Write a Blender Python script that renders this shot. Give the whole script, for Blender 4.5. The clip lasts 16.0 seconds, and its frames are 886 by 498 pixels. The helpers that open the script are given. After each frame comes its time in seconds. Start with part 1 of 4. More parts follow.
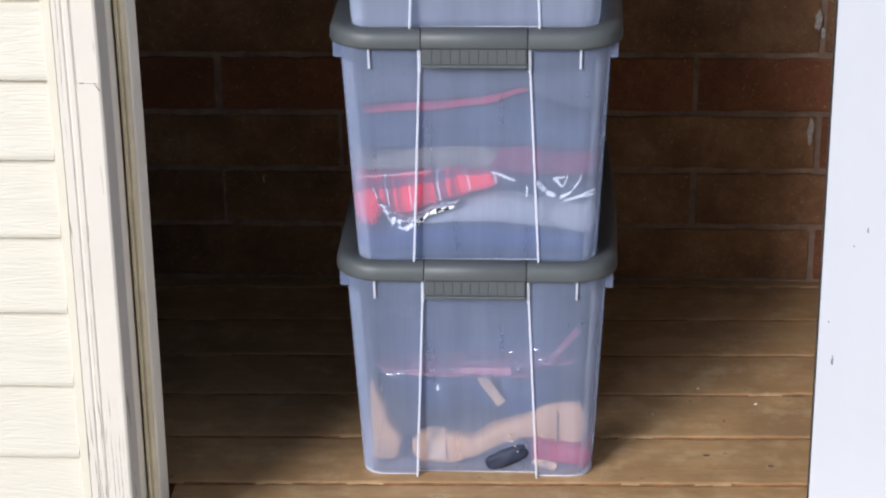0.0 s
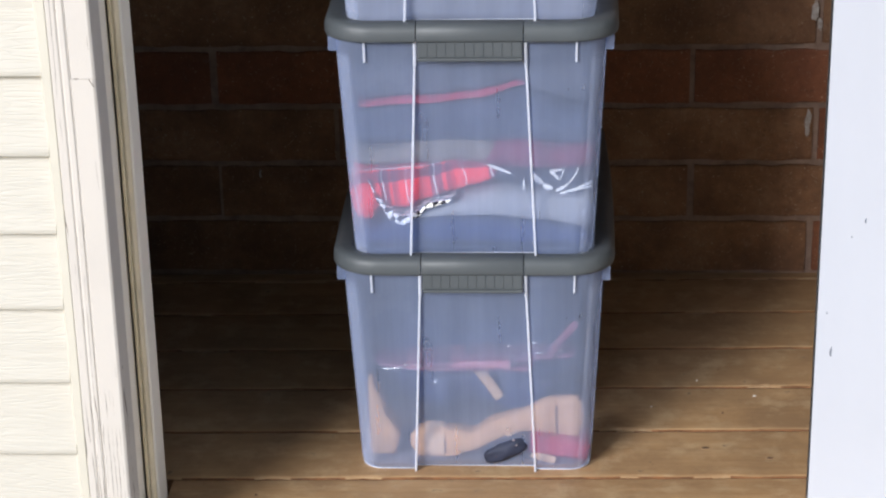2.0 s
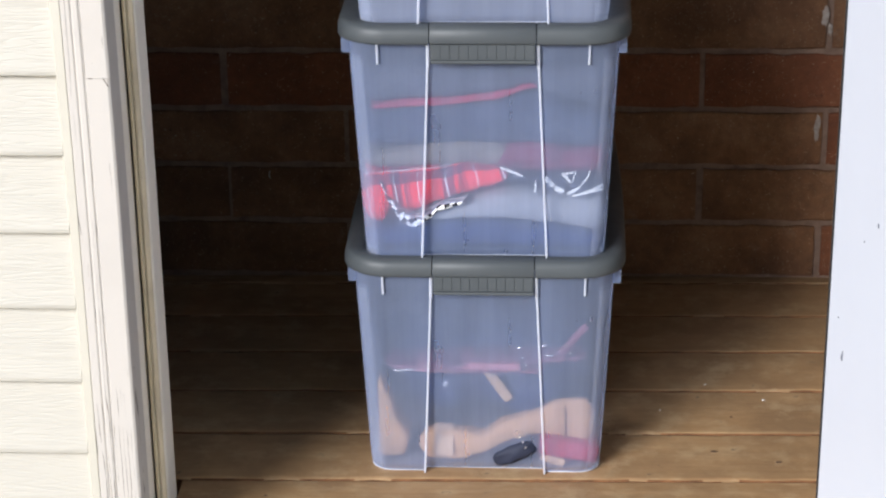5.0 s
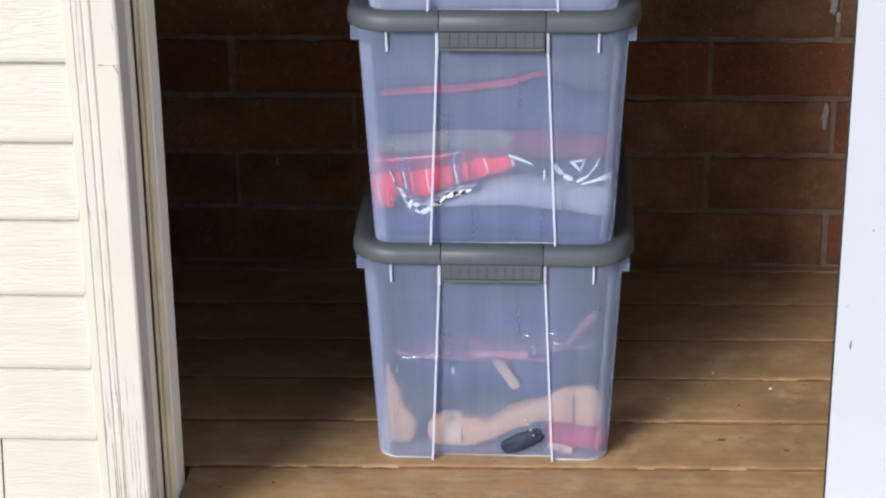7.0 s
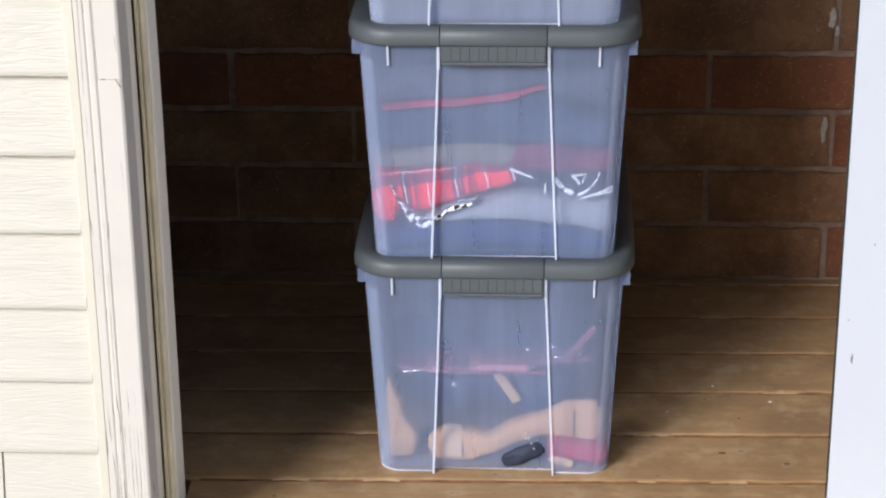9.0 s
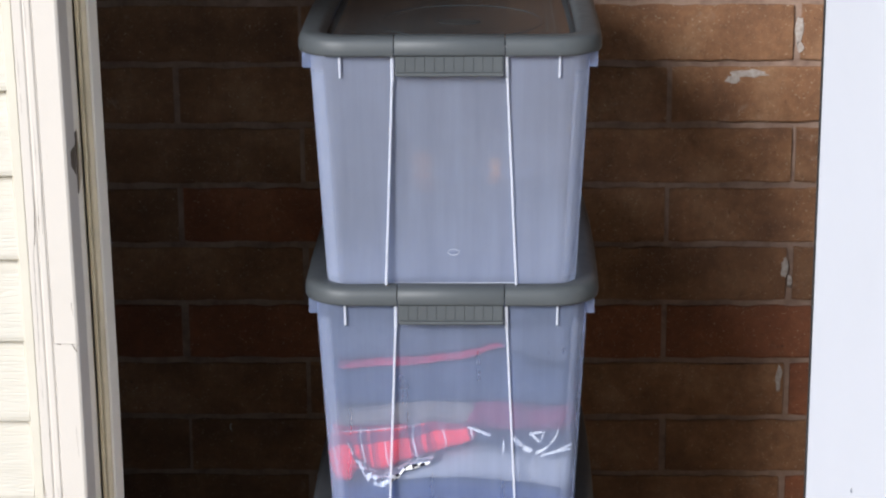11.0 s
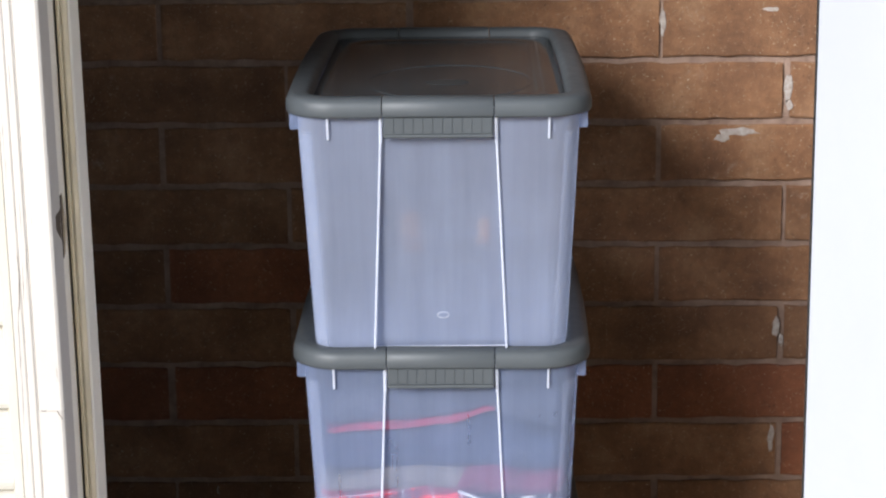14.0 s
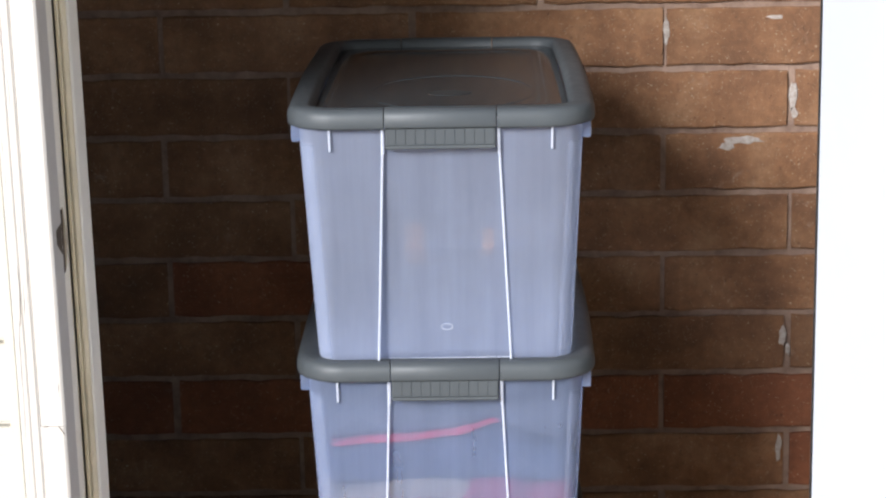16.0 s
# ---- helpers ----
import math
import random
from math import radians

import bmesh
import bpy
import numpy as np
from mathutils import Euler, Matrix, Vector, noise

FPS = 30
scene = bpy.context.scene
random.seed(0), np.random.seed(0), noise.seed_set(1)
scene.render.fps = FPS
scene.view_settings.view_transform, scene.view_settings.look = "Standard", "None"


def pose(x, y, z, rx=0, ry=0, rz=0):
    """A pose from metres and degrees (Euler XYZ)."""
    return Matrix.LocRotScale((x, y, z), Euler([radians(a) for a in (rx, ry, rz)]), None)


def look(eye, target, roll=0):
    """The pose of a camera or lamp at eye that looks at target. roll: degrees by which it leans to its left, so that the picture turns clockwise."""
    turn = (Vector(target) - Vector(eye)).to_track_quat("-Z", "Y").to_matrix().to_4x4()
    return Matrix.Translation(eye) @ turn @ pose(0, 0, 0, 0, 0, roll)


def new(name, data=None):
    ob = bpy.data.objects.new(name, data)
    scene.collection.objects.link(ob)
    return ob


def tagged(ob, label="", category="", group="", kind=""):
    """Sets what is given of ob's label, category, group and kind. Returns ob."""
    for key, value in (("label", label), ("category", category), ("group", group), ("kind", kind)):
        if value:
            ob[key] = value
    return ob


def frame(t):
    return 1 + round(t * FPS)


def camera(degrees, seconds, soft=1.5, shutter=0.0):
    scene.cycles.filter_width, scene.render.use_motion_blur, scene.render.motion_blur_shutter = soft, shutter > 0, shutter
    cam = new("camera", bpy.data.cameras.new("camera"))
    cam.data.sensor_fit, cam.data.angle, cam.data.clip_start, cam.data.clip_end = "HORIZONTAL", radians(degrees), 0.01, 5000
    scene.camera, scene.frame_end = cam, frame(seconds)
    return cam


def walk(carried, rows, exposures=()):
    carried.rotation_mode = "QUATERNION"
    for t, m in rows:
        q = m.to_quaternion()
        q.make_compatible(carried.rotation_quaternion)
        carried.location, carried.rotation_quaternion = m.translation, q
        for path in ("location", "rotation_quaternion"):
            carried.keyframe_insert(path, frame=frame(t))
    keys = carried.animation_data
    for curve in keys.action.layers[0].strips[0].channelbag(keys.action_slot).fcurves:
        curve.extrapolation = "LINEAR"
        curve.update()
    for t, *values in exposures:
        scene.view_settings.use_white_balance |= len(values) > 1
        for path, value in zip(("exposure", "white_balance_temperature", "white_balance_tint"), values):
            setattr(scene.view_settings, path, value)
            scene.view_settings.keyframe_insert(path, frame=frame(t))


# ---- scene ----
cam = camera(25.14, 16.0, soft=2.2)
PATH = [
    (0, (0.0983, -2.4757, 1.2906), (-0.0079, -0.6082, 0.5828), -0.71),
    (0.5, (0.0991, -2.4737, 1.2886), (-0.0114, -0.6097, 0.5722), -0.90),
    (1, (0.1007, -2.4719, 1.2879), (-0.0057, -0.6078, 0.5711), -1.02),
    (1.5, (0.1010, -2.4711, 1.2875), (-0.0002, -0.6068, 0.5705), -1.21),
    (2, (0.1010, -2.4693, 1.2873), (-0.0044, -0.6037, 0.5741), -1.12),
    (2.5, (0.1009, -2.4688, 1.2884), (-0.0019, -0.6034, 0.5744), -1.07),
    (3, (0.1019, -2.4701, 1.2871), (-0.0003, -0.6042, 0.5742), -0.96),
    (3.5, (0.0984, -2.4697, 1.2882), (-0.0099, -0.6029, 0.5788), -0.75),
    (6, (0.0828, -2.4767, 1.2865), (-0.0207, -0.6116, 0.5720), -0.70),
    (6.5, (0.0828, -2.4771, 1.2847), (-0.0273, -0.6157, 0.5614), -0.54),
    (7, (0.0786, -2.4753, 1.2871), (-0.0296, -0.6131, 0.5658), -0.58),
    (7.5, (0.0761, -2.4768, 1.2863), (-0.0264, -0.6146, 0.5640), -0.60),
    (8, (0.0740, -2.4770, 1.2840), (-0.0299, -0.6158, 0.5595), -0.67),
    (8.2, (0.0734, -2.4775, 1.2843), (-0.0347, -0.6159, 0.5612), -0.67),
    (10.3, (0.0559, -2.4740, 1.3193), (-0.0209, -0.5638, 0.7318), -0.33),
    (10.5, (0.0542, -2.4674, 1.3245), (-0.0161, -0.5459, 0.7740), -0.43),
    (11, (0.0556, -2.4565, 1.3330), (0.0049, -0.5200, 0.8356), -0.39),
    (11.5, (0.0581, -2.4523, 1.3385), (0.0277, -0.5034, 0.8904), -0.27),
    (12, (0.0581, -2.4435, 1.3406), (0.0207, -0.4939, 0.8961), -0.57),
    (12.5, (0.0551, -2.4388, 1.3376), (0.0123, -0.4915, 0.8837), -0.69),
    (13, (0.0533, -2.4359, 1.3385), (0.0084, -0.4896, 0.8805), -0.70),
    (13.5, (0.0525, -2.4344, 1.3388), (0.0166, -0.4863, 0.8877), -0.50),
    (14, (0.0502, -2.4297, 1.3380), (0.0142, -0.4802, 0.8928), -0.59),
    (14.5, (0.0496, -2.4284, 1.3365), (0.0170, -0.4780, 0.8952), -0.74),
    (15, (0.0516, -2.4268, 1.3374), (0.0150, -0.4765, 0.8955), -0.82),
    (15.5, (0.0527, -2.4206, 1.3371), (0.0169, -0.4710, 0.8923), -0.91),
    (16, (0.0555, -2.4159, 1.3362), (0.0118, -0.4643, 0.9013), -1.07),
]
walk(cam, [(t, look(eye, target, roll)) for t, eye, target, roll in PATH],
     exposures=[(0.0, 0.0), (8.2, 0.0), (10.3, 0.0), (12.0, 0.10), (14.0, 0.25), (16.0, 0.32)])

# ---- daylight: a soft bright sky low in front, a little from the left ----
SUN_FROM = Vector((-0.705, -1.0, 0.51)).normalized()      # towards the light
world = bpy.data.worlds.new("sky")
scene.world = world
world.use_nodes = True
wn = world.node_tree.nodes
sky = wn.new("ShaderNodeTexSky")
sky.sky_type, sky.sun_disc = "NISHITA", False
sky.sun_elevation = math.asin(SUN_FROM.z)
sky.sun_rotation = math.atan2(SUN_FROM.x, SUN_FROM.y)
sky.air_density, sky.dust_density = 1.2, 1.0
wn["Background"].inputs["Strength"].default_value = 0.085
world.node_tree.links.new(sky.outputs[0], wn["Background"].inputs["Color"])
sun = new("sun", bpy.data.lights.new("sun", "SUN"))
sun.data.energy, sun.data.angle, sun.data.color = 5.7, radians(24), (0.95, 0.97, 1.03)
sun.matrix_world = look(SUN_FROM * 10, (0, 0, 0))


# ---- small tools ----
def srgb(r, g, b):
    f = lambda c: (c / 255 / 12.92) if c / 255 <= 0.04045 else ((c / 255 + 0.055) / 1.055) ** 2.4
    return (f(r), f(g), f(b), 1.0)


def bm_new():
    return bmesh.new()


def mesh_of(bm, name, mat, smooth=False):
    bmesh.ops.recalc_face_normals(bm, faces=bm.faces)
    me = bpy.data.meshes.new(name)
    bm.to_mesh(me)
    bm.free()
    for m in (mat if isinstance(mat, (list, tuple)) else [mat]):
        me.materials.append(m)
    if smooth:
        for p in me.polygons:
            p.use_smooth = True
    return me


def part(name, bm, material, parent=None, label="", smooth=False):
    ob = new(name, mesh_of(bm, name, material, smooth))
    if parent:
        ob.parent = parent
    return tagged(ob, label)


def box(bm, x0, x1, y0, y1, z0, z1, bevel=0.0, seg=2):
    r = bmesh.ops.create_cube(bm, size=1.0)
    for v in r["verts"]:
        v.co = Vector(((x0 + x1) / 2 + v.co.x * (x1 - x0), (y0 + y1) / 2 + v.co.y * (y1 - y0), (z0 + z1) / 2 + v.co.z * (z1 - z0)))
    if bevel > 0:
        es = list({e for v in r["verts"] for e in v.link_edges})
        bmesh.ops.bevel(bm, geom=es, offset=bevel, segments=seg, affect="EDGES", profile=0.5)
    return bm


def loops_to_faces(bm, rings, close=True, cap_a=False, cap_b=False):
    """Rings of points (equal counts) joined into a skin."""
    vs = [[bm.verts.new(p) for p in r] for r in rings]
    n = len(vs[0])
    for a, b in zip(vs, vs[1:]):
        for i in range(n if close else n - 1):
            j = (i + 1) % n
            bm.faces.new((a[i], a[j], b[j], b[i]))
    if cap_a:
        bm.faces.new([bm.verts.new(p) for p in rings[0]])
    if cap_b:
        bm.faces.new([bm.verts.new(p) for p in rings[-1]][::-1])
    return vs


def rounded(hx, y0, y1, r, z, n=8):
    """A rounded rectangle x -hx..hx, y y0..y1 at height z, counter-clockwise from the right front corner."""
    r = max(r, 0.001)
    out = []
    for cx, cy, a0 in ((hx - r, y0 + r, -90), (hx - r, y1 - r, 0), (-hx + r, y1 - r, 90), (-hx + r, y0 + r, 180)):
        for k in range(n + 1):
            a = radians(a0 + 90 * k / n)
            out.append((cx + r * math.cos(a), cy + r * math.sin(a), z))
    return out


# ---- materials ----
class Nodes:
    def __init__(self, name):
        self.m = bpy.data.materials.new(name)
        self.m.use_nodes = True
        self.t = self.m.node_tree
        self.p = self.t.nodes["Principled BSDF"]
        self.out = self.t.nodes["Material Output"]

    def n(self, kind, **kw):
        nd = self.t.nodes.new("ShaderNode" + kind)
        for k, v in kw.items():
            nd.inputs[k.replace("_", " ")].default_value = v
        return nd

    def l(self, a, b):
        self.t.links.new(a, b)
        return self

    def coords(self, scale=(1, 1, 1), which="Object", rot=(0, 0, 0)):
        c, m = self.n("TexCoord"), self.n("Mapping")
        m.inputs["Scale"].default_value = scale
        m.inputs["Rotation"].default_value = rot
        self.l(c.outputs[which], m.inputs[0])
        return m.outputs[0]

    def noise(self, vec, scale, detail=4.0, rough=0.55):
        nd = self.n("TexNoise", Scale=scale, Detail=detail, Roughness=rough)
        self.l(vec, nd.inputs["Vector"])
        return nd.outputs["Fac"]

    def ramp(self, fac, stops):
        r = self.n("ValToRGB")
        e = r.color_ramp.elements
        while len(e) < len(stops):
            e.new(0.5)
        for el, (p, c) in zip(e, stops):
            el.position, el.color = p, c
        self.l(fac, r.inputs[0])
        return r.outputs[0]

    def mix(self, fac, a, b, blend="MIX"):
        x = self.t.nodes.new("ShaderNodeMix")
        x.data_type, x.blend_type = "RGBA", blend
        for sock, v in ((x.inputs[0], fac), (x.inputs[6], a), (x.inputs[7], b)):
            if hasattr(v, "is_linked"):
                self.l(v, sock)
            else:
                sock.default_value = v
        return x.outputs[2]

    def math(self, op, a, b=0.0, c=0.0):
        x = self.t.nodes.new("ShaderNodeMath")
        x.operation = op
        for s, v in zip(x.inputs, (a, b, c)):
            if hasattr(v, "is_linked"):
                self.l(v, s)
            else:
                s.default_value = v
        return x.outputs[0]

    def bump(self, height, strength=0.3, dist=0.002):
        b = self.n("Bump", Strength=strength, Distance=dist)
        self.l(height, b.inputs["Height"])
        self.l(b.outputs[0], self.p.inputs["Normal"])

    def base(self, c):
        if hasattr(c, "is_linked"):
            self.l(c, self.p.inputs["Base Color"])
        else:
            self.p.inputs["Base Color"].default_value = c

    def rough(self, r):
        if hasattr(r, "is_linked"):
            self.l(r, self.p.inputs["Roughness"])
        else:
            self.p.inputs["Roughness"].default_value = r


def grey(v):
    return (v, v, v, 1.0)


def brick_mat(name, lo, mid, hi):
    k = Nodes(name)
    v = k.coords()
    info = k.n("ObjectInfo")
    off = k.n("VectorMath")
    off.operation = "ADD"
    k.l(v, off.inputs[0])
    sc = k.math("MULTIPLY", info.outputs["Random"], 37.0)
    comb = k.n("CombineXYZ")
    k.l(sc, comb.inputs[0]), k.l(sc, comb.inputs[2])
    k.l(comb.outputs[0], off.inputs[1])
    w = off.outputs[0]
    big, fine, grit = k.noise(w, 9, 5), k.noise(w, 60, 6, 0.7), k.noise(w, 330, 2)
    c = k.ramp(big, ((0.25, lo), (0.5, mid), (0.78, hi)))
    c = k.mix(0.55, c, k.ramp(fine, ((0.3, grey(0.35)), (0.7, grey(1.0)))), "MULTIPLY")
    tone = k.math("MULTIPLY_ADD", info.outputs["Random"], 0.5, 0.72)
    c = k.mix(1.0, c, k.ramp(tone, ((0.0, grey(0.0)), (1.0, grey(1.0)))), "MULTIPLY")
    specks = k.ramp(grit, ((0.66, grey(0)), (0.71, grey(1))))
    c = k.mix(k.math("MULTIPLY", specks, 0.75), c, (0.58, 0.48, 0.34, 1))
    pits = k.ramp(k.noise(w, 210, 2), ((0.27, grey(1)), (0.33, grey(0))))
    c = k.mix(k.math("MULTIPLY", pits, 0.7), c, (0.04, 0.02, 0.012, 1))
    haze = k.ramp(k.noise(w, 14, 6, 0.75), ((0.60, grey(0)), (0.78, grey(1))))
    c = k.mix(k.math("MULTIPLY", haze, 0.30), c, (0.50, 0.42, 0.36, 1))
    k.base(c)
    k.rough(0.85)
    k.bump(k.math("ADD", k.math("MULTIPLY", fine, 1.0), k.math("SUBTRACT", k.math("MULTIPLY", grit, 0.5), pits)), 0.8, 0.003)
    return k.m


BRICK_BROWN = brick_mat("brown_brick", (0.135, 0.061, 0.030, 1), (0.27, 0.130, 0.061, 1), (0.40, 0.224, 0.120, 1))
BRICK_RED = brick_mat("red_brick", (0.15, 0.05, 0.022, 1), (0.25, 0.085, 0.036, 1), (0.34, 0.13, 0.058, 1))


def mortar_mat():
    k = Nodes("mortar")
    v = k.coords()
    a, b = k.noise(v, 25, 6, 0.7), k.noise(v, 260, 3)
    k.base(k.ramp(a, ((0.3, (0.165, 0.102, 0.074, 1)), (0.7, (0.33, 0.228, 0.172, 1)))))
    k.rough(0.95)
    k.bump(k.math("ADD", a, k.math("MULTIPLY", b, 0.5)), 0.6, 0.004)
    return k.m


def smear_mat():
    k = Nodes("pale_mortar_smear")
    v = k.coords()
    k.base(k.ramp(k.noise(v, 120, 5, 0.7), ((0.3, (0.26, 0.21, 0.175, 1)), (0.7, (0.48, 0.43, 0.39, 1)))))
    k.rough(0.95)
    k.bump(k.noise(v, 300, 3), 0.5, 0.002)
    return k.m


MORTAR, SMEAR = mortar_mat(), smear_mat()


def plank_mat():
    k = Nodes("worn_deck_board")
    info = k.n("ObjectInfo")
    v = k.coords()
    off = k.n("VectorMath")
    off.operation = "ADD"
    comb = k.n("CombineXYZ")
    k.l(k.math("MULTIPLY", info.outputs["Random"], 19.0), comb.inputs[0])
    k.l(v, off.inputs[0]), k.l(comb.outputs[0], off.inputs[1])
    warp = k.n("TexNoise", Scale=5.0, Detail=2.0)
    k.l(off.outputs[0], warp.inputs["Vector"])
    bend = k.n("VectorMath")
    bend.operation = "MULTIPLY_ADD"
    k.l(warp.outputs["Color"], bend.inputs[0])
    bend.inputs[1].default_value = (0.0, 0.035, 0.0)
    k.l(off.outputs[0], bend.inputs[2])
    st = k.n("Mapping")
    st.inputs["Scale"].default_value = (1.6, 20, 20)
    k.l(bend.outputs[0], st.inputs[0])
    grain = k.noise(st.outputs[0], 2.0, 7, 0.7)
    fib = k.n("Mapping")
    fib.inputs["Scale"].default_value = (22, 300, 300)
    k.l(bend.outputs[0], fib.inputs[0])
    fibre = k.noise(fib.outputs[0], 1.0, 4, 0.6)
    blot = k.noise(off.outputs[0], 7, 6, 0.65)
    c = k.ramp(grain, ((0.25, (0.335, 0.190, 0.084, 1)), (0.52, (0.405, 0.246, 0.118, 1)), (0.8, (0.46, 0.305, 0.160, 1))))
    c = k.mix(0.30, c, k.ramp(fibre, ((0.3, grey(0.6)), (0.65, grey(1.0)))), "MULTIPLY")
    c = k.mix(k.math("MULTIPLY", k.ramp(blot, ((0.40, grey(0)), (0.62, grey(1)))), 0.7), c, (0.225, 0.132, 0.064, 1))
    worn = k.ramp(k.noise(off.outputs[0], 17, 6, 0.7), ((0.50, grey(0)), (0.66, grey(1))))
    c = k.mix(k.math("MULTIPLY", worn, 0.6), c, (0.50, 0.355, 0.20, 1))
    dark = k.ramp(k.noise(off.outputs[0], 34, 4, 0.6), ((0.655, grey(0)), (0.72, grey(1))))
    c = k.mix(k.math("MULTIPLY", dark, 0.65), c, (0.09, 0.055, 0.035, 1))
    k.base(c)
    k.rough(k.ramp(blot, ((0.3, grey(0.5)), (0.7, grey(0.75)))))
    k.bump(k.math("ADD", grain, k.math("MULTIPLY", fibre, 0.6)), 0.35, 0.003)
    return k.m


PLANK = plank_mat()


def siding_mat():
    k = Nodes("cream_siding")
    v = k.coords((1.3, 1, 17))
    info = k.n("ObjectInfo")
    off = k.n("VectorMath")
    off.operation = "ADD"
    comb = k.n("CombineXYZ")
    k.l(k.math("MULTIPLY", info.outputs["Random"], 23.0), comb.inputs[0])
    k.l(v, off.inputs[0]), k.l(comb.outputs[0], off.inputs[1])
    w = off.outputs[0]
    a = k.noise(w, 3.0, 3, 0.5)
    wave = k.math("SINE", k.math("MULTIPLY", a, 46.0))
    grain = k.math("POWER", k.math("ABSOLUTE", wave), 0.35)
    k.base(k.mix(0.5, (0.505, 0.475, 0.41, 1), k.ramp(k.noise(k.coords(), 5, 4), ((0.3, (0.475, 0.445, 0.385, 1)), (0.7, (0.525, 0.495, 0.43, 1))))))
    k.rough(0.5)
    k.bump(grain, 0.40, 0.0014)
    return k.m


SIDING = siding_mat()


def old_paint(name, tone, cracks, grime=(0.10, 0.08, 0.062, 1)):
    """Weathered painted wood; thin dark splits run along the grain, most of them low down. cracks is their share."""
    k = Nodes(name)
    v = k.coords((1, 1, 1))
    sep = k.n("SeparateXYZ")
    k.l(v, sep.inputs[0])
    wander = k.math("ADD", k.noise(k.coords((45, 20, 5.0)), 1.0, 2), k.math("MULTIPLY", k.noise(k.coords((90, 40, 34.0)), 1.0, 3), 0.22))
    run = k.math("FRACT", k.math("ADD", k.math("MULTIPLY_ADD", sep.outputs[0], 175.0, 200.0), k.math("MULTIPLY", wander, 2.4)))
    line = k.math("ABSOLUTE", k.math("SUBTRACT", run, 0.5))
    patch = k.math("ADD", k.math("MULTIPLY", k.noise(k.coords((70, 30, 6.0)), 1.0, 2), 0.65), k.math("MULTIPLY", k.noise(k.coords((120, 30, 28.0)), 1.0, 2), 0.35))
    low = k.ramp(sep.outputs[2], ((0.0, grey(0.20)), (0.12, grey(0.15)), (0.42, grey(0.0))))
    m = k.math("ADD", patch, k.math("ADD", low, cracks - 0.5))
    width = k.ramp(m, ((0.46, grey(0)), (0.66, grey(0.14))))
    cr = k.math("LESS_THAN", line, width)
    dirt = k.ramp(k.noise(v, 11, 6, 0.7), ((0.50, grey(0)), (0.85, grey(1))))
    c = k.mix(k.math("MULTIPLY", dirt, 0.35), tone, tuple(0.82 * x for x in tone[:3]) + (1,))
    c = k.mix(k.math("MULTIPLY", cr, 0.92), c, grime)
    k.base(c)
    k.rough(0.55)
    k.bump(k.math("SUBTRACT", k.math("MULTIPLY", k.noise(v, 180, 4), 0.3), cr), 0.5, 0.0015)
    return k.m


CASING = old_paint("peeling_cream_paint", (0.53, 0.49, 0.445, 1), 0.335)
CASING_WORN = old_paint("split_cream_paint", (0.53, 0.49, 0.445, 1), 0.42)
JAMB = old_paint("grey_white_paint", (0.84, 0.78, 0.68, 1), 0.08)


def plain(name, col, rough=0.6, var=0.12, scale=18, bump=0.15, fine=200, metal=0.0):
    k = Nodes(name)
    v = k.coords()
    a = k.noise(v, scale, 5, 0.65)
    k.base(k.ramp(a, ((0.25, tuple(x * (1 - var) for x in col[:3]) + (1,)), (0.75, tuple(min(1, x * (1 + var)) for x in col[:3]) + (1,)))))
    k.rough(rough)
    k.p.inputs["Metallic"].default_value = metal
    k.bump(k.noise(v, fine, 3), bump, 0.001)
    return k.m


DOOR_WHITE = plain("white_door_paint", (0.50, 0.515, 0.56, 1), 0.45, 0.02, 6, 0.05, 90)
# for unseen walls: coloured dark so that little light bounces inside
LOW_BOUNCE = plain("dark_low_bounce_wall", (0.10, 0.08, 0.065, 1), 0.9, 0.15)
CONCRETE = plain("grey_paving", (0.27, 0.235, 0.19, 1), 0.9, 0.25, 3, 0.4, 80)
WEATHERSTRIP = plain("yellowed_weatherstrip", (0.74, 0.63, 0.44, 1), 0.7, 0.22, 9, 0.25, 160)
FLAT_BLACK = plain("flat_black", (0.015, 0.014, 0.013, 1), 0.8)
BRONZE = plain("worn_brown_strike", (0.42, 0.33, 0.235, 1), 0.5, 0.5, 70, 0.3, 300, 0.1)
STAIN = plain("brown_worn_wood", (0.075, 0.052, 0.033, 1), 0.8, 0.35, 60)
SCUFF = plain("grey_scuff", (0.14, 0.15, 0.18, 1), 0.8)
STEEL = plain("nail_steel", (0.42, 0.40, 0.37, 1), 0.4, 0.2, 60, 0.1, 300, 0.9)


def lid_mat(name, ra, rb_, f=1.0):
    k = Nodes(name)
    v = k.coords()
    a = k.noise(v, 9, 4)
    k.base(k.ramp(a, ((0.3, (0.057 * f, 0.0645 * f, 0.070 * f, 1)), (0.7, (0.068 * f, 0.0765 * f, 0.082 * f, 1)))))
    k.rough(k.ramp(k.noise(v, 40, 5, 0.7), ((0.3, grey(ra)), (0.7, grey(rb_)))))
    k.bump(k.noise(v, 900, 2), 0.06, 0.0005)
    k.p.inputs["Specular IOR Level"].default_value = 0.4
    return k.m


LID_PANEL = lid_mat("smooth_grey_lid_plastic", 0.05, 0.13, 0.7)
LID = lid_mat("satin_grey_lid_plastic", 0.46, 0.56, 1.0)


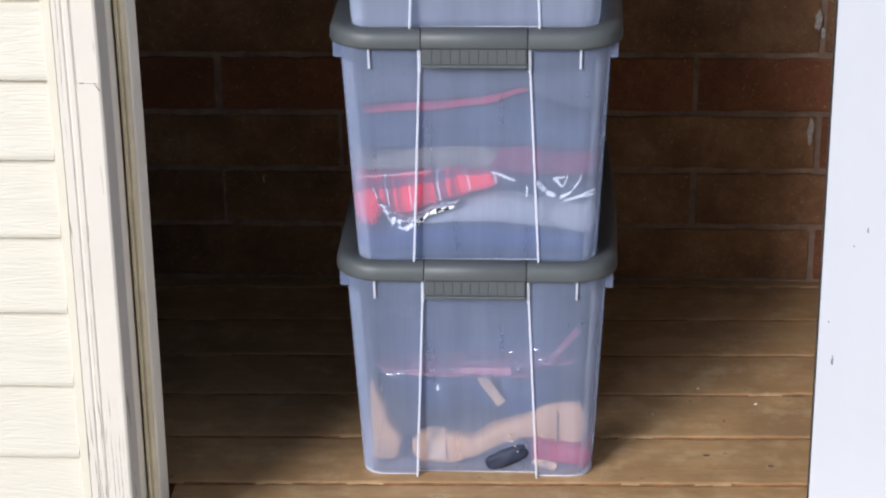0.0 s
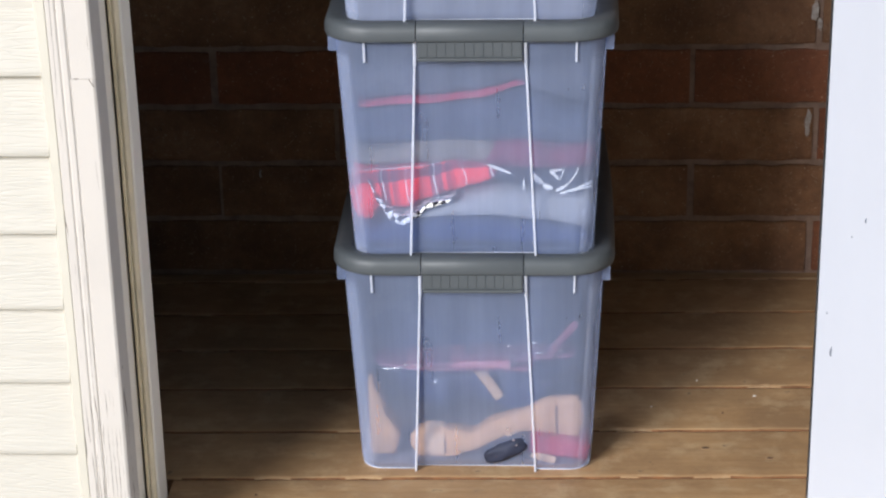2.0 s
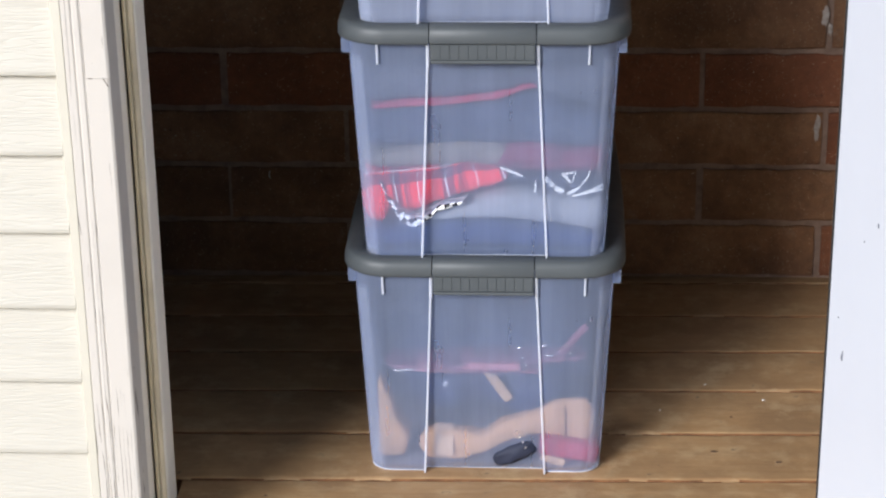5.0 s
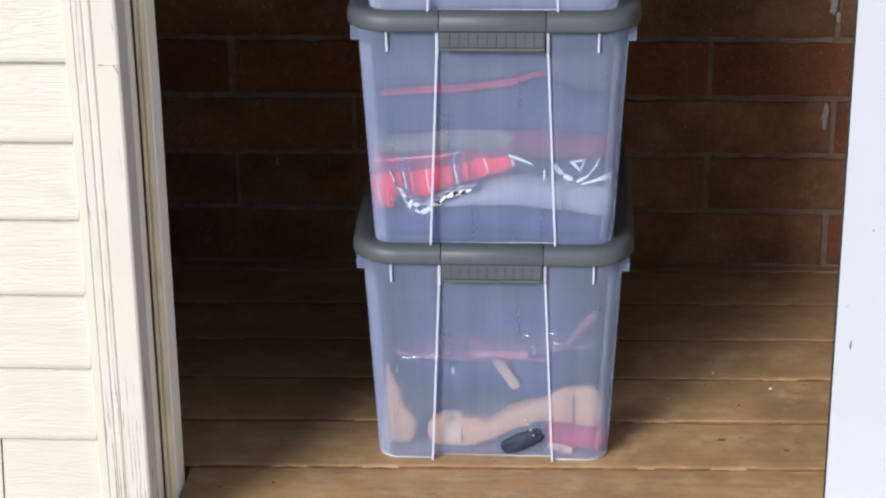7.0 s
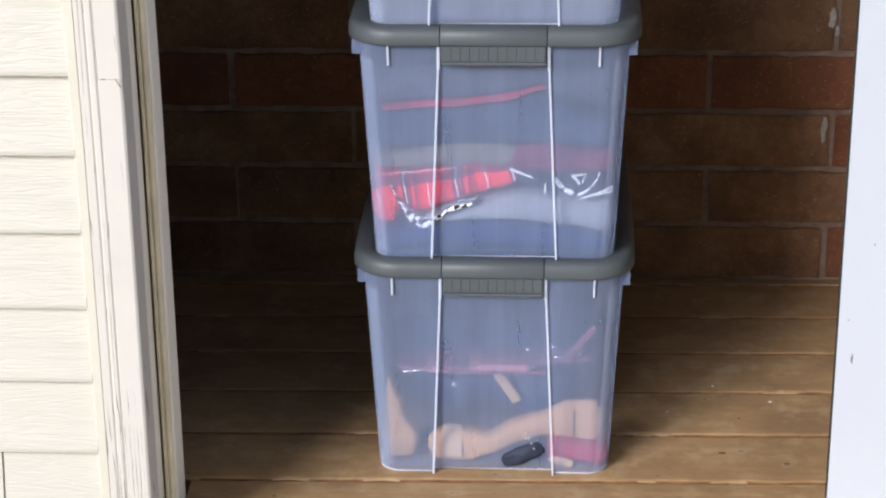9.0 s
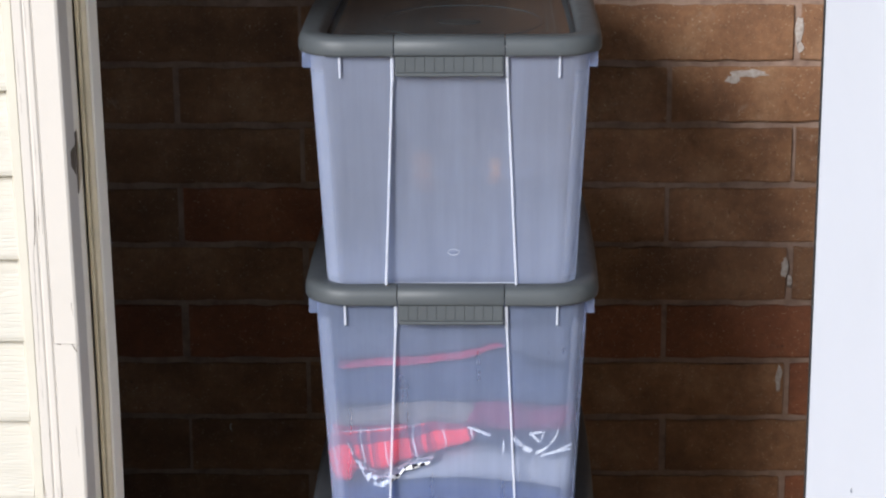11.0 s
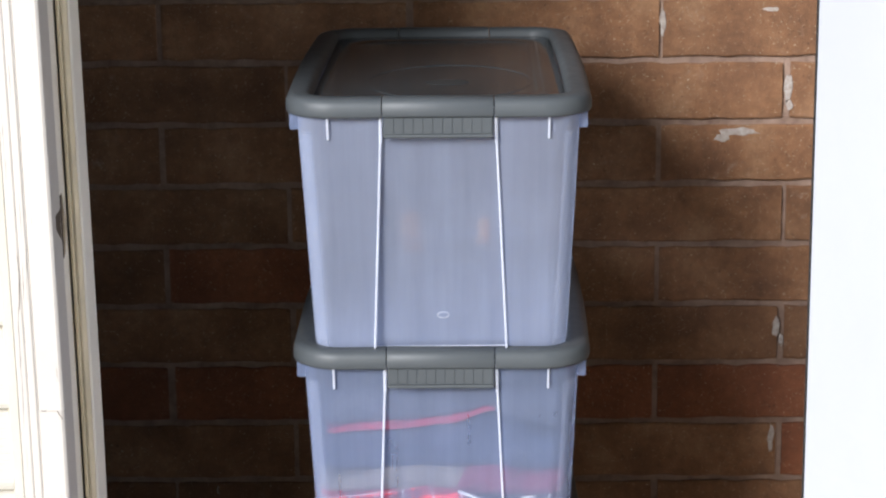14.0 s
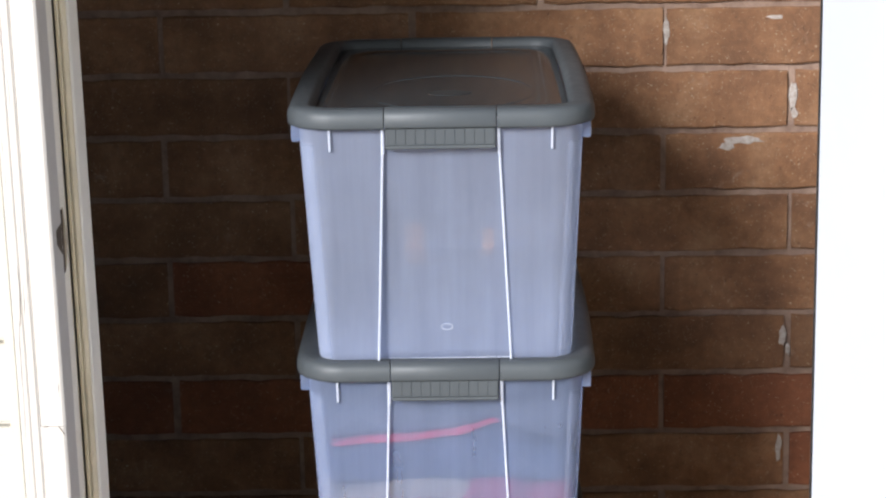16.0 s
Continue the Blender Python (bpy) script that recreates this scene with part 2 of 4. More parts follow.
def clear_mat(name, clear, tint, haze, rough):
    """Frosted clear plastic: part of the light goes straight through, the rest is scattered by the milky surface."""
    k = Nodes(name)
    v = k.coords()
    smudge = k.noise(v, 7, 5, 0.6)
    k.base(haze)
    k.rough(k.ramp(smudge, ((0.3, grey(rough)), (0.75, grey(rough + 0.16)))))
    k.p.inputs["IOR"].default_value = 1.49
    tr = k.n("BsdfTransparent")
    tr.inputs[0].default_value = tint
    tl = k.n("BsdfTranslucent")
    tl.inputs[0].default_value = haze
    milk = k.n("MixShader")
    milk.inputs[0].default_value = 0.55
    k.l(k.p.outputs[0], milk.inputs[1]), k.l(tl.outputs[0], milk.inputs[2])
    mx = k.n("MixShader")
    streak = k.noise(k.coords((42, 42, 1.6)), 1.0, 4, 0.6)
    fac = k.math("ADD", k.math("MULTIPLY_ADD", smudge, -0.12, clear + 0.06), k.math("MULTIPLY_ADD", streak, -0.16, 0.08))
    k.l(fac, mx.inputs[0])
    k.l(milk.outputs[0], mx.inputs[1]), k.l(tr.outputs[0], mx.inputs[2])
    k.l(mx.outputs[0], k.out.inputs["Surface"])
    return k.m


CLEAR = clear_mat("frosted_clear_plastic", 0.665, (0.90, 0.93, 0.98, 1), (0.56, 0.67, 0.96, 1), 0.18)
# lighter copy of CLEAR: the topmost tub's extra brightness is put into its colour
CLEAR_LIT = clear_mat("brightened_clear_plastic", 0.59, (0.93, 0.95, 0.98, 1), (0.68, 0.755, 0.97, 1), 0.16)
INNER = clear_mat("clear_inner_plastic", 0.97, (0.98, 0.985, 1.0, 1), (0.6, 0.68, 0.9, 1), 0.2)
CHANNEL = plain("cream_channel_vinyl", (0.545, 0.51, 0.43, 1), 0.5, 0.05)
# pale plastic for painted highlights on tub corners and the vinyl's edge
CLEAR_HIGHLIGHT = clear_mat("pale_highlight_plastic", 0.86, (0.96, 0.98, 1.0, 1), (0.80, 0.83, 0.95, 1), 0.25)
EMBLEM = clear_mat("emblem_plastic", 0.55, (0.95, 0.97, 1.0, 1), (0.85, 0.88, 0.96, 1), 0.25)
CLEAR_EDGE = clear_mat("clear_plastic_edge", 0.12, (0.9, 0.93, 1.0, 1), (0.90, 0.92, 0.98, 1), 0.25)


def cloth_mat(name, col, weave=900, var=0.18):
    k = Nodes(name)
    v = k.coords()
    a, b = k.noise(v, 30, 4), k.noise(v, weave, 2)
    c = k.ramp(a, ((0.25, tuple(x * (1 - var) for x in col[:3]) + (1,)), (0.75, tuple(min(1, x * (1 + var)) for x in col[:3]) + (1,))))
    k.base(k.mix(0.3, c, k.ramp(b, ((0.3, grey(0.6)), (0.7, grey(1)))), "MULTIPLY"))
    k.rough(0.95)
    k.bump(k.math("ADD", b, a), 0.4, 0.001)
    return k.m


def band(k, coord, period, lo, hi):
    """1 where the coordinate, counted in periods, lies between lo and hi of one."""
    f = k.math("FRACT", k.math("ADD", k.math("DIVIDE", coord, period), 50.0))
    return k.math("MULTIPLY", k.math("GREATER_THAN", f, lo), k.math("LESS_THAN", f, hi))


def plaid_mat():
    k = Nodes("red_tartan")
    s = k.n("SeparateXYZ")
    k.l(k.coords((1, 1, 1), "Object", (0, 0.14, 0)), s.inputs[0])
    x = k.math("ADD", s.outputs[0], k.math("MULTIPLY_ADD", k.noise(k.coords(), 12, 2), 0.026, 0.058))
    z = k.math("ADD", k.math("ADD", s.outputs[2], s.outputs[1]), k.math("MULTIPLY_ADD", k.noise(k.coords(), 11, 2), 0.026, 0.048))
    navy, white = (0.012, 0.016, 0.045, 1), (0.80, 0.78, 0.79, 1)
    c = (0.80, 0.020, 0.032, 1)
    for co, per, lines in ((x, 0.074, ((0.10, 0.125), (0.60, 0.62))), (z, 0.088, ((0.30, 0.32),))):
        c = k.mix(k.math("MULTIPLY", band(k, co, per, 0.04, 0.24), 0.70), c, navy)
        c = k.mix(k.math("MULTIPLY", band(k, co, per, 0.30, 0.38), 0.60), c, navy)
        c = k.mix(k.math("MULTIPLY", band(k, co, per, 0.40, 0.43), 0.60), c, navy)
        for lo, hi in lines:
            c = k.mix(k.math("MULTIPLY", band(k, co, per, lo, hi), 0.85), c, white)
    k.base(c)
    k.rough(0.95)
    k.bump(k.noise(k.coords(), 700, 2), 0.4, 0.001)
    return k.m


def check_mat(name, period, rot, a=(0.75, 0.75, 0.76, 1), b=(0.012, 0.012, 0.02, 1)):
    k = Nodes(name)
    s = k.n("SeparateXYZ")
    k.l(k.coords((1, 1, 1), "Object", rot), s.inputs[0])
    x = k.math("ADD", s.outputs[0], k.math("MULTIPLY", k.noise(k.coords(), 40, 3), 0.03))
    f = band(k, x, period, 0.0, 0.45)
    z = k.math("ADD", s.outputs[2], s.outputs[1])
    f = k.math("ABSOLUTE", k.math("SUBTRACT", f, band(k, z, period, 0.0, 0.5)))
    k.base(k.mix(f, b, a))
    k.rough(0.95)
    return k.m


# ================= the setting =================
WALL_Y, U0, V0, BRICK_W, COURSE = 0.7763, 0.5471, 1.0201, 0.4064, 0.1018
OUT_Y = -0.241            # the butt edge of the siding

# ground outside, one sheet to the horizon
bm = bm_new()
vs = [bm.verts.new(p) for p in ((-900, -1800, -0.19), (900, -1800, -0.19), (900, 900, -0.19), (-900, 900, -0.19))]
bm.faces.new(vs)
tagged(part("ground", bm, CONCRETE), "grey paved ground in front of the doorway", "ground", kind="structure")

# brick wall: mortar bed with the bricks standing proud of it
bm = bm_new()
box(bm, -1.3, 1.2, WALL_Y + 0.006, WALL_Y + 0.12, -0.2, 2.45)
brick_wall = tagged(part("wall_brick", bm, MORTAR), "brown and red brick wall with wide pale mortar joints", "wall", kind="structure")

# unseen inner side walls, ceiling and the space above the opening, darkened against bounce
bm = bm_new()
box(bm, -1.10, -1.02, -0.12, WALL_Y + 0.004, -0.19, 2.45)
tagged(part("wall_inner_left", bm, LOW_BOUNCE), "unseen inner side wall of the closet, darkened to cut bounce light", "wall", kind="structure")
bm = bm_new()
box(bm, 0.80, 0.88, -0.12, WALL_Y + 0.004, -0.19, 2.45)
tagged(part("wall_inner_right", bm, LOW_BOUNCE), "unseen inner side wall of the closet, darkened to cut bounce light", "wall", kind="structure")
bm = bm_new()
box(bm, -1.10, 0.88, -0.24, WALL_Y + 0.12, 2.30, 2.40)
tagged(part("ceiling", bm, LOW_BOUNCE), "unseen closet ceiling, darkened to cut bounce light", "ceiling", kind="structure")

# front wall in pieces round the opening
front = tagged(new("wall_front"), "cream lap-sided outer wall round the doorway", "wall", kind="structure")
bm = bm_new()
box(bm, -4.0, -0.480, -0.222, -0.12, -0.19, 2.44)
part("wall_core", bm, LOW_BOUNCE, front)
bm = bm_new()
box(bm, 0.475, 4.0, -0.222, -0.12, -0.19, 2.44)
part("wall_core", bm, DOOR_WHITE, front)
bm = bm_new()
box(bm, -0.480, 0.475, -0.222, -0.12, 2.04, 2.44)
part("wall_core", bm, LOW_BOUNCE, front)


def siding_board(xa=-3.9, xb=-0.4935):
    """One lap: thin at the top, thick at the butt edge below, with a rounded drip."""
    bm = bm_new()
    prof = [(-0.226, 0.104), (OUT_Y + 0.004, 0.030), (OUT_Y, 0.006), (OUT_Y + 0.0006, 0.0015), (OUT_Y + 0.002, 0.0), (OUT_Y + 0.012, 0.0), (-0.2235, 0.03), (-0.2235, 0.104)]
    loops_to_faces(bm, [[(x, y, dz) for y, dz in prof] for x in (xa, xb)], True, True, True)
    return bm


proto = None
for i in range(-7, 19):
    z = 0.6515 - 0.0991 * 12 + 0.0991 * (i + 7)
    if proto is None:
        proto = mesh_of(siding_board(), "siding_board", SIDING)
    if abs(z - 0.0569) < 0.02:
        # this course is butted of two lengths
        for xa, xb in ((-3.9, -0.6215), (-0.6190, -0.4935)):
            ob = new("siding_board", mesh_of(siding_board(xa, xb), "siding_board", SIDING))
            ob.location = (0, 0, z)
            ob.parent = front
        continue
    ob = new("siding_board", proto)
    ob.location = (0, 0, z)
    ob.parent = front

# floor of deck boards, running along the brick wall and a touch askew
floor = tagged(new("floor"), "worn brown deck board floor with dark gaps", "floor", kind="structure")
bm = bm_new()
box(bm, -1.02, 0.80, -0.115, WALL_Y, -0.19, -0.034)
part("joist_fill", bm, plain("dark_joist_wood", (0.05, 0.03, 0.018, 1), 0.9), floor)


# board sides: gap shade and the lit orange lip put into the colour
EDGE = plain("gap_shade_orange_edge", (0.165, 0.070, 0.026, 1), 0.9, 0.8, 22)


def deck_board(seed, x0=-1.0):
    rnd = random.Random(seed)
    bm = bm_new()
    n, w = 70, 0.1454
    rings = []
    for i in range(n + 1):
        x = x0 + (0.79 - x0) * i / n
        a, b = rnd.uniform(-0.0010, 0.0010), rnd.uniform(-0.0010, 0.0010)
        if rnd.random() < 0.16:
            a += rnd.uniform(0.0012, 0.0032)
        rings.append([(x, a, -0.03), (x, a, -0.003), (x, a + 0.0020, -0.0012), (x, a + 0.006, 0.0), (x, w / 2, 0.0006),
                      (x, w + b - 0.006, 0.0), (x, w + b - 0.0020, -0.0012), (x, w + b, -0.003), (x, w + b, -0.03)])
    loops_to_faces(bm, rings, True, True, True)
    for f in bm.faces:
        if abs(f.calc_center_median().y - w / 2) > w / 2 - 0.0022:
            f.material_index = 1
    return bm


SEAM0, BOARD = 0.0035, 0.1482
for i in range(-1, 6):
    y0 = SEAM0 + i * BOARD
    ob = part("deck_board", deck_board(i + 40, -0.4200 if i == -1 else -1.0), [PLANK, EDGE], floor)
    shift, wide = (0.0430, 0.715) if i == -1 else (0.0022, 0.25 if i == 5 else 1)
    ob.matrix_basis = Matrix.Translation((0, y0 + shift, 0)) @ Matrix.Rotation(radians(1.2), 4, "Z") @ Matrix.Diagonal((1, wide, 1, 1))

# chips, dents and nail heads on the boards
CHIP = plain("pale_paint_chip", (0.72, 0.70, 0.66, 1), 0.7)
DENT = plain("dark_knot", (0.11, 0.065, 0.036, 1), 0.8, 0.5, 300)
for name, mat, x, y, rx, ry in (("paint_chip", CHIP, 0.256, 0.236, 0.0012, 0.0020), ("paint_chip", CHIP, 0.413, 0.276, 0.0022, 0.0016), ("paint_chip", CHIP, 0.330, 0.330, 0.0014, 0.0012),
                                ("knot", DENT, 0.326, 0.100, 0.0055, 0.0030), ("knot", DENT, 0.415, 0.069, 0.0045, 0.0026), ("nail_head", DENT, -0.371, -0.068, 0.0020, 0.0020),
                                ("nail_head", DENT, -0.300, -0.052, 0.0022, 0.0022), ("nail_head", DENT, 0.360, 0.215, 0.0020, 0.0020)):
    bm = bm_new()
    pts = [(x + rx * math.cos(2 * math.pi * i / 10) * (1 + 0.25 * math.sin(i * 2.3)), y + ry * math.sin(2 * math.pi * i / 10)) for i in range(10)]
    loops_to_faces(bm, [[(a, b, -0.0008) for a, b in pts], [(a, b, 0.0012) for a, b in pts]], True, True, True)
    part(name, bm, mat, floor)

# door sill
bm = bm_new()
box(bm, -0.440, 0.470, -0.30, -0.1120, -0.10, 0.003, 0.003)
tagged(part("door_sill", bm, JAMB), "weathered white painted door sill", "sill", kind="structure")

# ---- casing and jamb at the hinge-free side ----
frame_l = tagged(new("door_frame"), "peeling cream-white painted wooden door frame", "door frame", kind="structure")
TOP = 2.04


def bow(z):
    """The old frame leans out a little above knee height."""
    return -0.0100 * max(0.0, z - 0.58)


def upright(name, prof, mat, label="", z0=-0.05, z1=TOP, parent=None, n=14):
    bm = bm_new()
    zs = [z0 + (z1 - z0) * i / n for i in range(n + 1)]
    loops_to_faces(bm, [[(x + bow(z), y, z) for x, y in prof] for z in zs], True, True, True)
    return part(name, bm, mat, parent or frame_l, label)


# channel strip that takes the siding's ends
upright("corner_channel", [(-0.4990, -0.2235), (-0.4920, -0.2430), (-0.4910, -0.2446), (-0.4815, -0.2446), (-0.4805, -0.2436), (-0.4805, -0.2235)], CHANNEL, "cream siding channel")
# moulded casing: a broad band, a groove, a narrow strip, a groove and a flat board with an eased edge
upright("moulding", [(-0.4803, -0.17), (-0.4803, -0.2436), (-0.4792, -0.2444), (-0.4705, -0.2444), (-0.4690, -0.2436), (-0.4684, -0.2430), (-0.4680, -0.2430), (-0.4674, -0.2438),
                     (-0.4660, -0.2444), (-0.4606, -0.2444), (-0.4596, -0.2436), (-0.4590, -0.2430), (-0.4583, -0.2430), (-0.4583, -0.17)], CASING_WORN, "split and peeling cream paint")
flat = [(-0.4581, -0.17), (-0.4581, -0.2430), (-0.4570, -0.2442), (-0.4322, -0.2442), (-0.4294, -0.2425), (-0.4287, -0.2375), (-0.4335, -0.1750), (-0.4400, -0.17)]
for z0, z1, d in ((-0.05, 0.6496, 0.0), (0.6501, TOP, 0.0003)):
    upright("casing_board", [(x + d, y + d) for x, y in flat], CASING, "", z0, z1)
# chipped end of the butt joint
bm = bm_new()
loops_to_faces(bm, [[(x + bow(z), y, z + dz) for y, dz in ((-0.2438, 0.0006), (-0.2446, 0.0), (-0.2438, -0.0006))] for x, z in ((-0.4545, 0.6499), (-0.4520, 0.6496), (-0.4490, 0.6498))], True, True, True)
loops_to_faces(bm, [[(x + bow(z) + dx, y, z) for y, dx in ((-0.2425, 0.0005), (-0.2447, 0.0004), (-0.2447, -0.0005), (-0.2425, -0.0006))] for x, z in ((-0.4365, 0.6499), (-0.4338, 0.6450), (-0.4312, 0.6405))], True, True, True)
part("paint_split", bm, STAIN, frame_l, "thin brown split in the paint")
upright("jamb", [(-0.4800, -0.1590), (-0.4425, -0.1590), (-0.4412, -0.1570), (-0.4412, -0.022), (-0.4800, -0.022)], JAMB)
# black strip that paints the shade of the gap beside the weatherstrip
upright("gap_shade", [(-0.4411, -0.1035), (-0.4386, -0.1035), (-0.4386, -0.0995), (-0.4411, -0.0995)], FLAT_BLACK, "black strip standing for shade in the gap")
upright("weatherstrip", [(-0.4384, -0.0995), (-0.4384, -0.1070), (-0.4370, -0.1100), (-0.4345, -0.1110), (-0.4333, -0.1095), (-0.4330, -0.1040), (-0.4326, -0.1040), (-0.4320, -0.1085), (-0.4296, -0.1085), (-0.4272, -0.1058), (-0.4262, -0.1040), (-0.4262, -0.0995)], WEATHERSTRIP, "yellowed weatherstrip bead")
upright("door_stop", [(-0.4411, -0.0993), (-0.4255, -0.0993), (-0.4237, -0.0970), (-0.4237, -0.0480), (-0.4255, -0.0460), (-0.4411, -0.0460)], JAMB, "grey-white painted stop")
# strike plate: a dark mortise with a curved lip let into the jamb beside it
SX, STRIKE_Y = -0.4412 + bow(0.845), -0.1330
bm = bm_new()
box(bm, SX - 0.0005, SX + 0.0010, -0.1568, STRIKE_Y - 0.0005, 0.806, 0.882, 0.0004, 1)
strike = part("strike_plate", bm, STAIN, frame_l, "brown worn strike recess")
bm = bm_new()
loops_to_faces(bm, [[(x + SX + 0.4412, y, z) for x, y in ((-0.4306, -0.2180), (-0.4300, -0.2180), (-0.4329, -0.1775), (-0.4340, -0.1775))] for z in (0.816, 0.845, 0.874)], True, True, True)
part("mortise", bm, STAIN, strike, "dark worn edge of the mortise")
bm = bm_new()
rings = []
for i in range(15):
    t = i / 14
    z, bul = 0.808 + 0.076 * t, math.sin(math.pi * t) ** 0.6
    y = STRIKE_Y + 0.0220 * (1 - 0.50 * t) * bul
    rings.append([(SX + 0.0004, STRIKE_Y, z), (SX + 0.0014 + 0.0012 * bul, STRIKE_Y - 0.0002, z), (SX + 0.0014 + 0.0008 * bul, (y + STRIKE_Y) / 2, z), (SX + 0.0008, y, z)])
loops_to_faces(bm, rings, True, True, True)
part("strike_lip", bm, BRONZE, strike, "curved bronze lip", True)
# head of the frame
bm = bm_new()
box(bm, -0.480, 0.475, -0.235, -0.022, TOP, TOP + 0.04)
part("head_jamb", bm, JAMB, frame_l)
# right jamb, behind the open door
bm = bm_new()
box(bm, 0.4755, 0.515, -0.22, -0.022, -0.05, TOP)
part("jamb", bm, JAMB, frame_l)

# ---- the open door: hinged at the right, swung out past square ----
door = tagged(new("door"), "smooth white painted door standing open outwards", "door")
door.matrix_basis = pose(0.4258, -0.232, 0, 0, 0, -72)
bm = bm_new()
box(bm, 0.0, 0.80, 0.0, 0.044, 0.012, 2.02, 0.0025)
leaf = part("leaf", bm, DOOR_WHITE, door)
bm = bm_new()
box(bm, -0.0026, -0.0002, -0.0006, 0.040, 0.012, 2.02)
part("edge_strip", bm, FLAT_BLACK, door, "thin dark strip on the door edge")


def scuff(u, z, w, h, lean):
    bm = bm_new()
    pts = []
    for i in range(9):
        a = 2 * math.pi * i / 9
        rr = 1 + 0.3 * math.sin(3 * a + u * 90)
        pts.append((u + w * rr * math.cos(a) + lean * math.sin(a) * h, z + h * rr * math.sin(a)))
    loops_to_faces(bm, [[(a, 0.001, b) for a, b in pts], [(a, -0.0006, b) for a, b in pts]], True, True, True)
    part("scuff", bm, SCUFF, leaf, "small grey scuff")


scuff(0.0432, 0.3162, 0.0022, 0.0062, 0.15)
scuff(0.1117, 0.5067, 0.0014, 0.003, 0)
scuff(0.0801, 0.4762, 0.001, 0.0012, 0)
scuff(0.0280, 0.3607, 0.0008, 0.0012, 0)

# ================= storage bins =================
HX, LEN, RIM_R, RIM_Z = 0.1905, 0.652, 0.064, 0.3285
BIN_PITCH = 0.3242
PROFILE = [(0.0325, -0.0120), (0.0310, -0.0050), (0.0275, -0.0012), (0.0240, 0.0), (0.0120, -0.0003), (0.0062, -0.0016), (0.0024, -0.0048), (0.0006, -0.0095), (0.0, -0.0150), (0.0001, -0.0215),
           (0.0013, -0.0240), (0.0045, -0.0245), (0.0070, -0.0220), (0.0085, -0.0150), (0.0325, -0.0150)]
HALF_LATCH = 0.0682


def wall_y(z):
    """Front face of the tapered body at height z."""
    return 0.0270 - 0.0140 * (z / 0.30)


def wall_x(z):
    return 0.1612 + 0.0150 * (z / 0.30)


def notched(z, d, r):
    """The body's outline at height z, pulled in by d, with the middle panel of each end set back between the ribs."""
    hx, y0, y1 = wall_x(z) - d, wall_y(z) + d, LEN - wall_y(z) - d
    s = max(0.0, min(1.0, (0.283 - z) / 0.283))
    xr, rec = 0.0715 + 0.0123 * s, 0.0001 if z > 0.284 else 0.0015 + 0.0085 * s
    p = rounded(hx, y0, y1, r, z)
    back = [(xr, y1, z), (xr - 0.0010, y1 - rec, z), (-xr + 0.0010, y1 - rec, z), (-xr, y1, z)]
    return p[:18] + back + p[18:] + [(-x, LEN - y, z) for x, y, z in back]


def bin_body():
    bm = bm_new()
    rings = []
    zs = [0.0, 0.0015, 0.006, 0.014, 0.05, 0.12, 0.20, 0.280, 0.286, 0.3130]
    ins = [0.0060, 0.0025, 0.0008, 0, 0, 0, 0, 0, 0, 0]
    for z, d in zip(zs, ins):
        rings.append(notched(z, d, 0.030 - d * 0.5))
    outer = len(rings) * len(rings[0])
    rings.append(notched(0.3130, 0.0022, 0.028))
    for z in (0.286, 0.280, 0.20, 0.05, 0.012, 0.005):
        d = 0.0022 if z > 0.006 else 0.008
        rings.append(notched(z, d, 0.027))
    loops_to_faces(bm, rings, True, True, True)
    bm.verts.index_update()
    for f in bm.faces:
        if min(v.index for v in f.verts) >= outer and len(f.verts) == 4:
            f.material_index = 1
    return bm


def corner_band(sx, back):
    """Pale band round an upright corner, its edge highlight put into the colour."""
    bm = bm_new()
    outer, rings = [], []
    for z in (0.004, 0.10, 0.20, 0.284):
        row = []
        for d in (-0.0006, 0.0002):
            arc = [(wall_x(z) - 0.030 + (0.030 - d) * math.sin(radians(a)), wall_y(z) + 0.030 - (0.030 - d) * math.cos(radians(a)), z) for a in range(22, 91, 8)]
            row += arc if d < 0 else arc[::-1]
        rings.append([(sx * x, LEN - y if back else y, z) for x, y, z in row])
    loops_to_faces(bm, rings, True, True, True)
    return bm


def rib(x_top, x_bot, z_top, z_bot, depth, half):
    bm = bm_new()
    rings = []
    for i in range(9):
        s = i / 8
        z, x = z_top + (z_bot - z_top) * s, x_top + (x_bot - x_top) * s
        y = wall_y(max(z, 0))
        rings.append([(x - half, y + 0.0005, z), (x - half, y - depth, z), (x - half * 0.3, y - depth - 0.0008, z), (x + half, y - depth + 0.0004, z), (x + half, y + 0.0005, z)])
    loops_to_faces(bm, rings, True, True, True)
    return bm


def mirror_y(bm):
    """The same piece on the back end of the bin."""
    for v in bm.verts:
        v.co.y = LEN - v.co.y
    return bm


def bulge(p):
    """The lid's long sides swell a little towards the middle."""
    x, y, z = p
    return (x * (1 + 0.030 * math.sin(math.pi * min(1.0, max(0.0, y / LEN)))), y, z)


